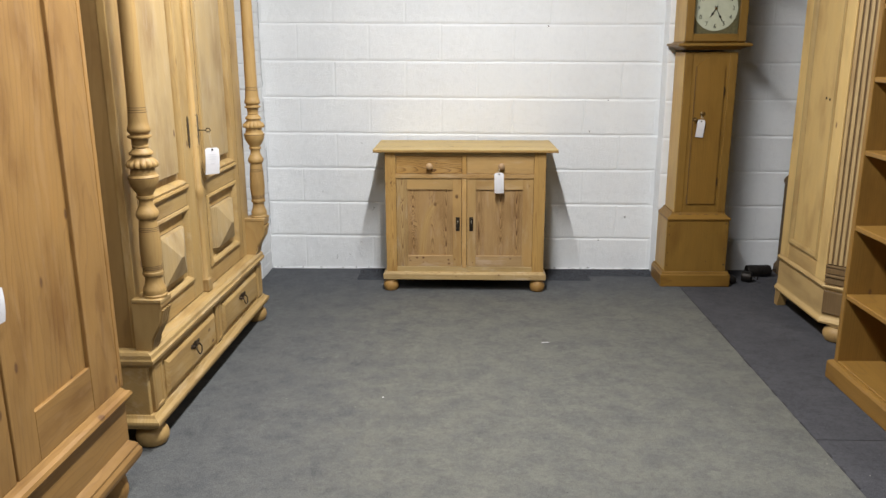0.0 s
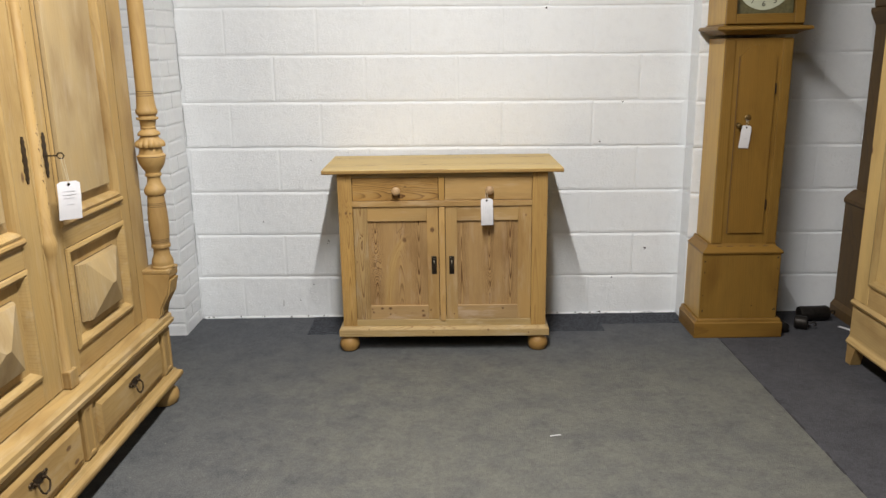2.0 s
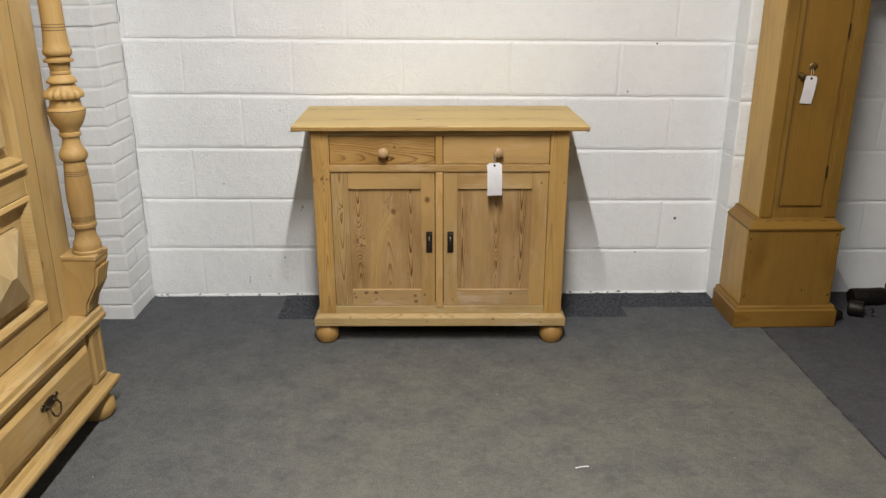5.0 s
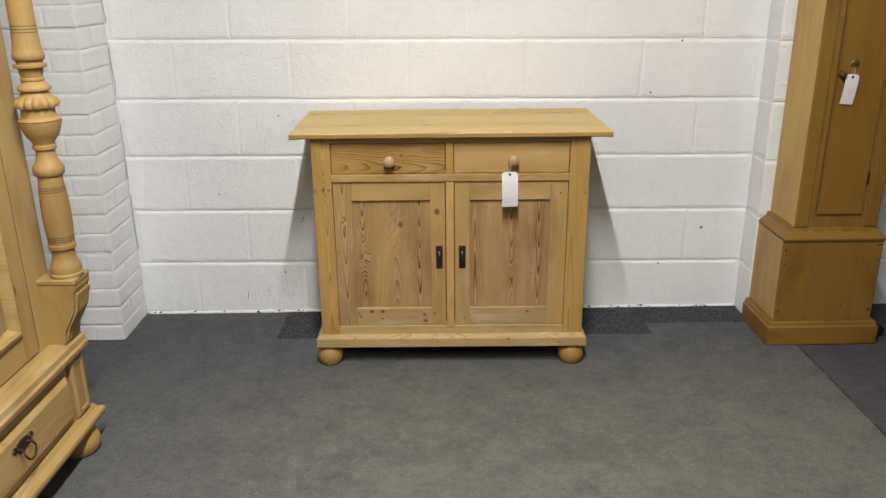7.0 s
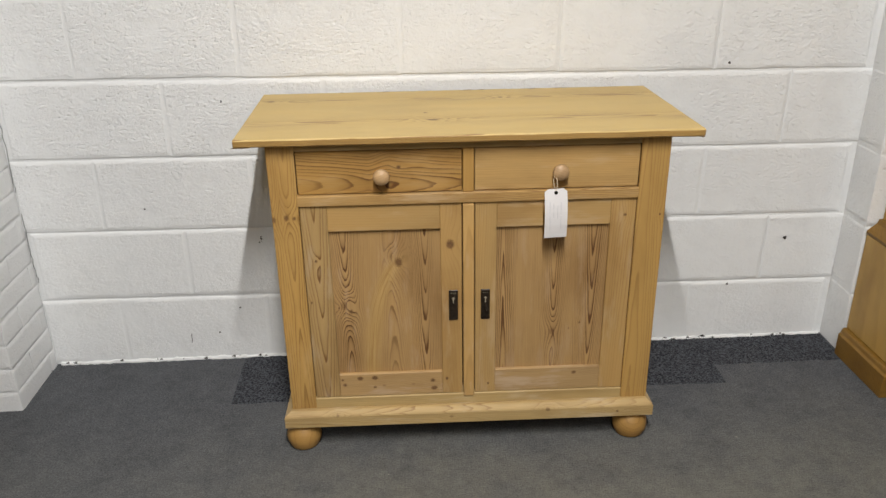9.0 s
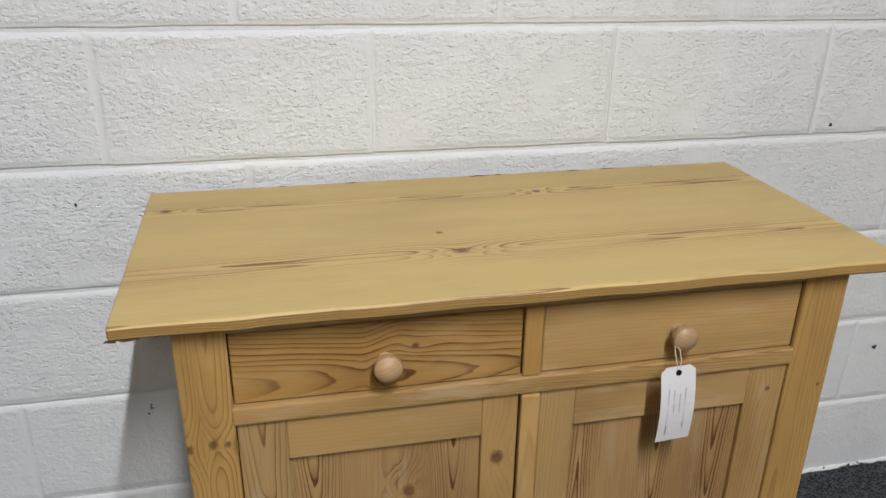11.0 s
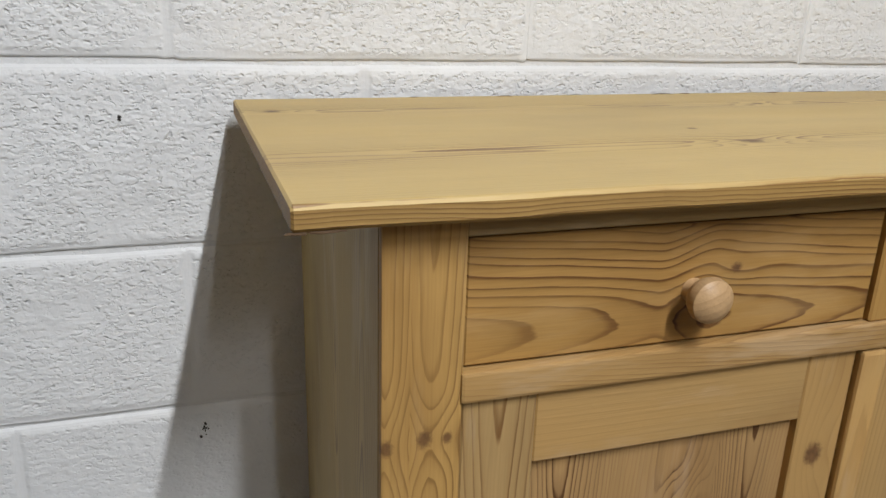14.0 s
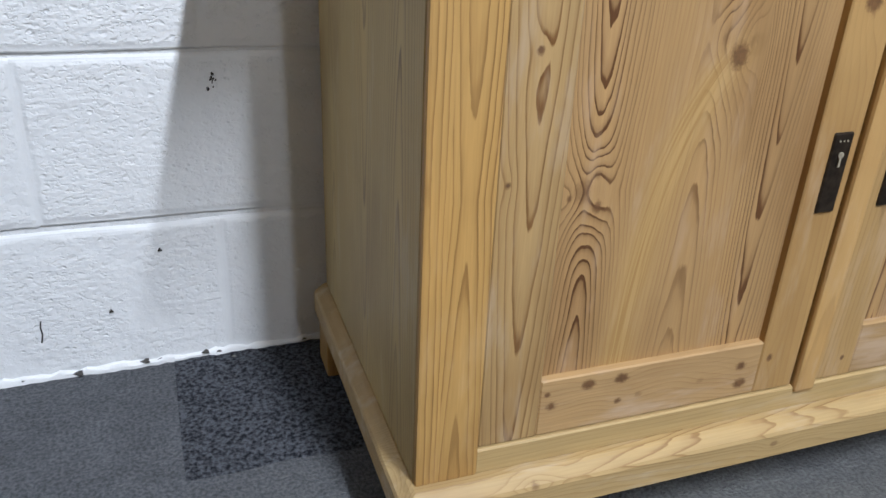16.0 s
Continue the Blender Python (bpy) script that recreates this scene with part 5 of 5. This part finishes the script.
    # pegs along the base
    for px, pz, pr in ((1.262, 0.135, 0.006), (1.260, 0.215, 0.004), (1.263, 0.330, 0.005), (1.261, 0.385, 0.006), (1.612, 0.140, 0.008), (1.610, 0.240, 0.004), (1.613, 0.345, 0.004), (1.611, 0.402, 0.007), (1.50, 0.160, 0.005)):
        part("peg", turned(lathe([(pr * 0.8, 0), (pr * 0.6, 0.001)], 0, 0, 10, lambda z, a: 1 + 0.35 * math.sin(2 * a + pr * 900)), pose(px, yf + 0.0145, pz, 90)), gap_black, t)
    # hood
    part("hood_moulding", stack(x0 - 0.004, x1 + 0.004, yw - 0.004, yb, [(0.003, 1.440), (0.012, 1.446), (0.028, 1.453), (0.046, 1.458), (0.055, 1.461), (0.057, 1.466), (0.056, 1.472), (0.050, 1.476), (0.024, 1.479), (0.020, 1.486)]), clock_x, t)
    hx0, hx1, hf = 1.272, 1.622, yf - 0.004
    part("hood_side", boxm(hx0, hx0 + 0.02, hf + 0.02, yb, 1.486, 1.90, 0.002), clock_side_lit, t)
    part("hood_side", boxm(hx1 - 0.02, hx1, hf + 0.02, yb, 1.486, 1.90, 0.002), clock_z, t)
    part("hood_back", boxm(hx0 + 0.02, hx1 - 0.02, yb - 0.02, yb, 1.486, 1.90, 0), clock_z, t)
    hd = new("hood_door")
    hd.parent = t
    part("stile", boxm(hx0, hx0 + 0.046, hf, hf + 0.019, 1.486, 1.90, 0.003), clock_z, hd)
    part("stile", boxm(hx1 - 0.046, hx1, hf, hf + 0.019, 1.486, 1.90, 0.003), clock_z, hd)
    part("rail", boxm(hx0 + 0.046, hx1 - 0.046, hf + 0.0005, hf + 0.019, 1.486, 1.530, 0.003), clock_x, hd)
    part("rail", boxm(hx0 + 0.046, hx1 - 0.046, hf + 0.0005, hf + 0.019, 1.850, 1.90, 0.003), clock_x, hd)
    part("cornice", stack(hx0, hx1, hf, yb, [(0.0, 1.90), (0.02, 1.915), (0.03, 1.94), (0.04, 1.95), (0.04, 1.965)]), clock_x, t)
    cx, cz, yd = (hx0 + hx1) / 2, 1.672, hf + 0.04
    dial = part("dial", boxm(hx0 + 0.04, hx1 - 0.04, yd, yd + 0.004, 1.52, 1.86, 0), dial_trim, t, "square dial with dull olive painted corners")
    part("dial_plate", turned(lathe([(0.126, 0), (0.126, 0.0015)], 0, 0, 64), pose(cx, yd - 0.0004, cz, 90)), dial_paint, dial, "round cream painted dial")
    for i in range(12):
        a = math.radians(90 - 30 * (i + 1))
        cu = bpy.data.curves.new("numeral", "FONT")
        cu.body, cu.size, cu.align_x, cu.align_y, cu.extrude = str(i + 1), 0.034, "CENTER", "CENTER", 0.0004
        tmp = bpy.data.objects.new("numeral", cu)
        me = bpy.data.meshes.new_from_object(tmp)
        bpy.data.objects.remove(tmp)
        me.materials.append(black_paint)
        n = new("numeral", me)
        n.parent = dial
        n.matrix_world = pose(cx + 0.100 * math.cos(a), yd - 0.0030, cz + 0.100 * math.sin(a), 90)
    for ang, ln in ((152, 0.085), (213, 0.058)):
        bm = boxm(-0.0022, 0.0022, -0.0008, 0.0008, -0.015, ln, 0.0006)
        join(bm, turned(lathe([(0.007, 0), (0.007, 0.001)], 0, 0, 14), pose(0, 0, ln * 0.62, 90)))
        part("pointer", turned(bm, pose(cx, yd - 0.006, cz, 0, ang)), black_paint, dial)
    part("boss", turned(lathe([(0.008, 0), (0.006, 0.004)], 0, 0, 16), pose(cx, yd - 0.005, cz, 90)), brass, dial)
    return t


longcase_clock()
price_tag("price_tag", "white paper price tag hung on the clock door", pose(1.408, -0.372, 1.035, 3, 4, 0), 0.046, 0.105, [(-0.3, 0.3, -0.06)])


# ---- the pale armoire ----
def pale_armoire():
    t = thing("pine_armoire", "pale pine armoire with a fluted canted corner and bun feet", "wardrobe", pose(1.822, -0.700, 0, 0, 0, 0))
    # side faces -x at x = 0, back at y = 0, front at y = -0.68
    W, D, C = 1.25, 0.68, 0.10

    def body(prof, name, material):
        bm = bmesh.new()
        rings = []
        for o, z in prof:
            k = o * 0.42
            rings.append([bm.verts.new(c) for c in ((-o, 0, z), (-o, -D + C + 0.0 - k, z), (C - k, -D - o, z), (W - C + k, -D - o, z), (W + o, -D + C - k, z), (W + o, 0, z))])
        for p, q in zip(rings, rings[1:]):
            for i in range(6):
                bm.faces.new((p[i], p[(i + 1) % 6], q[(i + 1) % 6], q[i]))
        bm.faces.new(rings[0][::-1])
        bm.faces.new(rings[-1])
        return part(name, bm, material, t)

    body([(0.0, 0.088), (0.012, 0.090), (0.016, 0.100), (0.010, 0.112), (0.002, 0.122), (0.0, 0.13), (0.0, 0.275)], "base_body", right_y)
    body([(0.0, 0.270), (0.012, 0.276), (0.016, 0.286), (0.008, 0.294), (0.0, 0.300)], "waist_moulding", right_y)
    body([(-0.008, 0.296), (-0.008, 1.96)], "carcass", right_z)
    body([(-0.008, 1.95), (0.03, 1.98), (0.05, 2.04), (0.07, 2.08)], "cornice", right_y)
    # side frame and panel
    part("stile", boxm(-0.003, 0.006, -0.115, -0.004, 0.30, 1.95, 0.002), right_z, t)
    part("stile", boxm(-0.003, 0.006, -0.572, -0.470, 0.30, 1.95, 0.002), right_z, t)
    part("rail", boxm(-0.0025, 0.006, -0.470, -0.115, 0.30, 0.395, 0.002), right_y, t)
    part("rail", boxm(-0.0025, 0.006, -0.470, -0.115, 1.85, 1.95, 0.002), right_y, t)
    fr = bmesh.new()
    y0, y1, z0, z1 = -0.470, -0.115, 0.395, 1.85
    prof = [(-0.004, -0.003), (-0.002, -0.010), (0.008, -0.012), (0.018, -0.006), (0.024, 0.004), (0.026, 0.007)]
    rings = [[fr.verts.new((x, (y0 + i if a else y1 - i), (z0 + i if b else z1 - i))) for a, b in ((1, 1), (0, 1), (0, 0), (1, 0))] for i, x in prof]
    for p, q in zip(rings, rings[1:]):
        for k in range(4):
            fr.faces.new((p[k], p[(k + 1) % 4], q[(k + 1) % 4], q[k]))
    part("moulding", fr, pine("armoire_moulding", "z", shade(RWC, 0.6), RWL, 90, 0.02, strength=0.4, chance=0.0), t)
    # canted corner with a fluted pilaster
    n = Vector((-1, -1, 0)).normalized()
    mid = Vector((C / 2 - 0.004, -D + C / 2 - 0.004, 0))
    m = Matrix.Translation(mid) @ pose(0, 0, 0, 0, 0, -45)
    wdt = C * math.sqrt(2) - 0.014
    pil = part("pilaster", turned(boxm(-wdt / 2, wdt / 2, -0.008, 0.01, 0.40, 1.95, 0.001), m), right_grey, t, "fluted pilaster with its shade in a darker colour")
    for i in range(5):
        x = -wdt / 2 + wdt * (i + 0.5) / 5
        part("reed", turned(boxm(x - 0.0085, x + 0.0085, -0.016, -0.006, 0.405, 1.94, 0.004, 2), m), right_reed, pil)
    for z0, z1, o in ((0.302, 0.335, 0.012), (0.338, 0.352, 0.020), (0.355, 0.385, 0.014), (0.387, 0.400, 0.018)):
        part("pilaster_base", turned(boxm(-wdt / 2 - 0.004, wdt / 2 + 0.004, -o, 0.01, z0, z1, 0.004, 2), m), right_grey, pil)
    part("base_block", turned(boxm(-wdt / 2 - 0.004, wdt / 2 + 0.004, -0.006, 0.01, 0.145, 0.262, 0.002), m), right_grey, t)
    # front doors
    for x0, x1 in ((C + 0.015, W / 2 - 0.004), (W / 2 + 0.004, W - C - 0.015)):
        d = new("door")
        d.parent = t
        door_frame(d, x0, x1, 0.31, 1.94, x0 + 0.09, x1 - 0.09, 0.42, 1.83, -D - 0.006, 0.024, (right_z, right_y), right_z)
    part("foot", bun(0.078, -0.605, 0.066, 0.088), ward_dark, t, "turned bun foot", True)
    part("foot", bun(W - 0.078, -0.605, 0.066, 0.088), ward_dark, t, "turned bun foot", True)
    for fx in (0.004, W - 0.05):
        part("back_foot", prism([(-0.075, 0.088), (-0.004, 0.088), (-0.004, 0.0), (-0.045, 0.0), (-0.055, 0.03)], fx - 0.012, fx + 0.035), ward_dark, t, "flat bracket foot")
    for ky, kz in ((-0.345, 1.205), (-0.385, 1.20)):
        part("plug", turned(lathe([(0.007, 0), (0.006, 0.001)], 0, 0, 12), pose(0.0055, ky, kz, 0, -90)), gap_black, t)
    return t


pale_armoire()


# ---- the open bookcase ----
def open_bookcase():
    t = thing("open_bookcase", "tall open pine bookcase with empty shelves", "bookcase", pose(1.668, -1.780, 0, 0, 0, -90))
    W, D = 1.05, 0.30
    part("side", boxm(0.0, 0.030, 0.0, D, 0.0, 1.90, 0.003), book_z, t)
    part("side", boxm(W - 0.030, W, 0.0, D, 0.0, 1.90, 0.003), book_z, t)
    part("back", boxm(0.030, W - 0.030, D - 0.012, D, 0.02, 1.90, 0), book_z, t)
    part("plinth", stack(0.0, W, -0.004, 0.02, [(0.016, 0.0), (0.018, 0.003), (0.018, 0.074), (0.012, 0.084), (0.004, 0.088)]), book_x, t)
    for z in (0.096, 0.408, 0.716, 1.038, 1.338, 1.625):
        part("shelf", boxm(0.030, W - 0.030, 0.003, D - 0.012, z - 0.022, z, 0.003), book_x, t)
    part("top", boxm(-0.03, W + 0.03, -0.03, D, 1.90, 1.93, 0.006, 2), book_x, t)
    pegs = bmesh.new()
    for i in range(16):
        for y in (0.05, 0.24):
            join(pegs, turned(lathe([(0.004, 0), (0.004, 0.0008)], 0, 0, 8), pose(W - 0.0308, y, 0.16 + i * 0.1, 0, -90)))
    part("peg_holes", pegs, gap_black, t)
    return t


open_bookcase()


# ---- the dark clock case and odds and ends on the floor ----
def dark_clock():
    t = thing("dark_clock_case", "dark stained tall clock case against the wall", "clock")
    x0, x1, yf, yb = 2.078, 2.468, -0.25, -0.03
    part("plinth", stack(x0, x1, yf, yb, [(0.018, 0.0), (0.018, 0.05), (0.008, 0.066), (0.0, 0.075)]), dark_wood, t)
    part("base_box", boxm(x0, x1, yf, yb, 0.07, 0.60, 0.003), dark_wood, t)
    part("base_cap", stack(x0 + 0.01, x1 - 0.01, yf + 0.01, yb, [(0.01, 0.595), (0.018, 0.605), (0.016, 0.622), (0.002, 0.640), (-0.03, 0.665)]), dark_wood, t)
    part("waist", boxm(x0 + 0.05, x1 - 0.05, yf + 0.045, yb, 0.65, 1.50, 0.004), dark_wood, t)
    part("hood_moulding", stack(x0 + 0.05, x1 - 0.05, yf + 0.045, yb, [(0.0, 1.48), (0.016, 1.51), (0.030, 1.54), (0.030, 1.56)]), dark_wood, t)
    part("hood", boxm(x0 + 0.032, x1 - 0.032, yf + 0.02, yb, 1.56, 2.0, 0.006), dark_wood, t)
    return t


dark_clock()


def iron_weight(name, label, m, r, ln):
    t = thing(name, label, "weight", m, "clock weights")
    body = lathe([(r * 0.5, 0), (r * 0.92, 0.004), (r, 0.014), (r * 0.97, ln * 0.5), (r, ln - 0.014), (r * 0.9, ln - 0.004), (r * 0.3, ln)], 0, 0, 26)
    part("body", turned(body, pose(0, 0, r, 0, 90)), iron, t, "", True)
    part("hook", wire([(ln - 0.002, 0, r), (ln + 0.012, 0, r), (ln + 0.022, 0, r + 0.010), (ln + 0.034, 0, r + 0.006), (ln + 0.036, 0, r - 0.006), (ln + 0.026, 0, r - 0.010)], 0.004, "hook"), iron, t, "", True)
    return t


iron_weight("iron_weight", "dark iron cylinder weight lying on the carpet", pose(1.835, -0.155, 0, 0, 0, 3), 0.038, 0.16)
iron_weight("iron_weight", "short dark iron weight lying on the carpet", pose(1.772, -0.258, 0, 0, 0, -30), 0.034, 0.065)
iron_weight("iron_weight", "small dark iron weight beside the clock plinth", pose(1.692, -0.335, 0, 0, 0, 90), 0.027, 0.05)


def scrap(x, y, w, d, turn, z=0.001):
    bm = bmesh.new()
    n = 6
    for i in range(n):
        a, c = -w / 2 + w * i / n, -w / 2 + w * (i + 1) / n
        za, zc = 0.0015 * math.sin(3.1 * i / n), 0.0015 * math.sin(3.1 * (i + 1) / n)
        q = [bm.verts.new(p) for p in ((a, -d / 2, za), (c, -d / 2, zc), (c, d / 2, zc), (a, d / 2, za), (a, -d / 2, za + 0.0008), (c, -d / 2, zc + 0.0008), (c, d / 2, zc + 0.0008), (a, d / 2, za + 0.0008))]
        for f in ((0, 3, 2, 1), (4, 5, 6, 7), (0, 1, 5, 4), (2, 3, 7, 6), (1, 2, 6, 5), (3, 0, 4, 7)):
            bm.faces.new([q[k] for k in f])
    ob = part("paper_scrap", bm, paper)
    ob.matrix_world = pose(x, y, z, 0, 0, turn)
    return tagged(ob, "small white scrap of paper on the carpet", "paper scrap", "scraps on the carpet")


scrap(0.412, -1.37, 0.042, 0.005, 12)
scrap(-0.35, -2.03, 0.008, 0.006, 20)
scrap(2.020, -0.290, 0.075, 0.022, -62)


# ---- ceiling lamps, above the view; the third one houses the added fill ----
def lamp_fixture(x, y, z, ln):
    t = thing("tube_lamp", "unseen white ceiling batten with a fluorescent tube", "ceiling lamp", pose(x, y, z), "ceiling lamps")
    part("batten", boxm(-0.045, 0.045, -ln / 2 - 0.05, ln / 2 + 0.05, 0.035, 0.095, 0.004), white_enamel, t)
    for y in (-ln / 2 + 0.12, ln / 2 - 0.12):
        part("hanger", turned(lathe([(0.005, 0.09), (0.005, TOP - z)], 0, 0, 10), pose(0, y, 0)), white_enamel, t)
    part("tube", turned(lathe([(0.013, -ln / 2), (0.013, ln / 2)], 0, 0, 16), pose(0, 0, 0.018, 90)), glow, t, "glowing glass tube", True)
    return t


for lx, ly, lz, ll, lp in LAMPS:
    lamp_fixture(lx, ly, lz, ll)


# ---- pieces of the walls ----
lay_blocks(wall_north, PIER_L, PIER_R, 0.0, 14, (0.304, 0.078))
lay_blocks(wall_north, PIER_R1, 3.2, 0.0, 10, (0.304, 0.078))
lay_blocks(pier_right, PIER_R, PIER_R1, PIER_RY - 0.001, 10, (0.40, 0.17))
for k in range(10):
    piece("block", -PIER_RY - 0.002, COURSE, 0.004, 0.003, 0.0066, pier_right, block_paint, pose(PIER_R - 0.0005, PIER_RY / 2, BED0 + (k + 0.5) * COURSE), -90)
BR = COURSE / 3
rb = random.Random(4)
for k in range(36):
    z = BED0 + (k + 0.5) * BR
    # front: stretchers and headers from the corner leftwards, uneven under thick paint
    x = PIER_L
    first = 0.225 if k % 2 else 0.112
    for n, w in enumerate((first, 0.225, 0.225)):
        piece("brick", w, BR, 0.003, -0.0004, 0.0024, pier_left, brick_paint,
              pose(x - w / 2 + rb.uniform(-0.002, 0.002), PIER_LY + rb.uniform(-0.0016, 0.0012), z + rb.uniform(-0.0016, 0.0016), rb.uniform(-0.9, 0.9), rb.uniform(-0.9, 0.9), rb.uniform(-0.3, 0.3)), 0.0, (0, 1 if n and rb.random() < 0.15 else 0))
        x -= w
    y = PIER_LY
    for n, w in enumerate((0.112, 0.144) if k % 2 else (0.2205, 0.0355)):
        piece("brick", w, BR, 0.003, -0.0004, 0.0024, pier_left, brick_paint,
              pose(PIER_L + rb.uniform(-0.001, 0.0016), y + w / 2, z + rb.uniform(-0.0016, 0.0016), 0, rb.uniform(-0.9, 0.9), rb.uniform(-0.3, 0.3)), 90)
        y += w
# small dark chips and screw holes in the paint
for x, z, r in ((1.062, 0.362, 0.006), (0.893, 0.203, 0.004), (-0.775, 0.098, 0.003), (0.521, 1.585, 0.005), (0.805, 0.927, 0.004), (0.914, 1.126, 0.004), (-0.946, 0.532, 0.003), (-0.70, 0.185, 0.003), (0.70, 0.004, 0.012), (0.83, 0.003, 0.018), (0.86, 0.003, 0.009), (1.10, 0.003, 0.012), (-0.72, 0.002, 0.012), (-0.83, 0.001, 0.008)):
    bm = lathe([(r, 0), (r * 0.6, 0.0012)], 0, 0, 9, lambda z, a: 1 + 0.3 * math.sin(3 * a + r * 900))
    part("paint_chip", turned(bm, Matrix.Translation((x, -0.0022, z)) @ Matrix.Diagonal((1, 1, 0.5 if z < 0.02 else 1.0, 1)) @ pose(0, 0, 0, 90)), chip_dark, wall_north, "dark chip in the paint")

rk = random.Random(17)
for x, z, n, sw, sh in ((-0.678, 0.852, 6, 0.0009, 0.0018), (-0.609, 0.422, 9, 0.004, 0.009), (-0.614, 0.408, 3, 0.002, 0.003)):
    for _ in range(n):
        r = rk.uniform(0.0007, 0.0018)
        bm = lathe([(r, 0), (r * 0.6, 0.0009)], 0, 0, 7, lambda q, a: 1 + 0.3 * math.sin(2 * a + r * 5000))
        part("paint_chip", turned(bm, Matrix.Translation((x + rk.gauss(0, sw), -0.0014, z + rk.gauss(0, sh * 0.6))) @ Matrix.Diagonal((1, 1, rk.uniform(0.7, 1.8), 1)) @ pose(0, 0, 0, 90)), chip_dark, wall_north, "dark chip in the paint")

# hairline crack in the paint where the pier meets the blocks
rc = random.Random(8)
line = []
for i in range(110):
    zc = 0.30 + i * 0.0135
    line.append((PIER_L + 0.0045 + 0.0015 * math.sin(zc * 27) + rc.uniform(-0.0025, 0.0025), -0.0030, zc))
for a, c in ((0, 18), (22, 40), (47, 62), (68, 90), (94, 109)):
    part("crack", wire(line[a:c], 0.0008, "crack"), chip_dark, wall_north, "dark hairline crack in the paint")

# paint run out over the carpet edge along the foot of the wall, with dark chips in it
rl = random.Random(21)


def paint_lip(x0, x1):
    bm = bmesh.new()
    n = int((x1 - x0) / 0.012)
    rows = []
    for i in range(n + 1):
        x = x0 + (x1 - x0) * i / n
        d, h = rl.uniform(0.002, 0.007), rl.uniform(0.004, 0.011)
        rows.append([bm.verts.new(c) for c in ((x, 0.002, -0.002), (x, -0.002 - d, -0.001), (x, -0.002 - d, 0.0052), (x, -0.0045, h), (x, 0.002, h + 0.002))])
    for p, q in zip(rows, rows[1:]):
        for k in range(5):
            bm.faces.new((p[k], p[(k + 1) % 5], q[(k + 1) % 5], q[k]))
    bm.faces.new(rows[0][::-1])
    bm.faces.new(rows[-1])
    part("paint_lip", bm, brick_paint, wall_north, "ragged lip of white paint at the floor", True)


paint_lip(-1.30, 1.235)
for a, c, n in ((-1.28, -0.50, 11), (0.52, 1.22, 13)):
    for i in range(n):
        x, r = rl.uniform(a, c), rl.uniform(0.002, 0.007)
        bm = lathe([(r, 0), (r * 0.6, 0.0012)], 0, 0, 8, lambda z, q: 1 + 0.35 * math.sin(3 * q + r * 700))
        part("paint_chip", turned(bm, Matrix.Translation((x, -0.0058, rl.uniform(0.004, 0.011))) @ Matrix.Diagonal((1, 1, 0.45, 1)) @ pose(0, 0, 0, 62)), chip_dark, wall_north, "dark chip in the paint")
part("crack", wire([(-0.866, -0.0014, 0.096), (-0.868, -0.0014, 0.086), (-0.867, -0.0014, 0.075), (-0.870, -0.0014, 0.062)], 0.0011, "crack"), chip_dark, wall_north, "short dark crack in the paint")
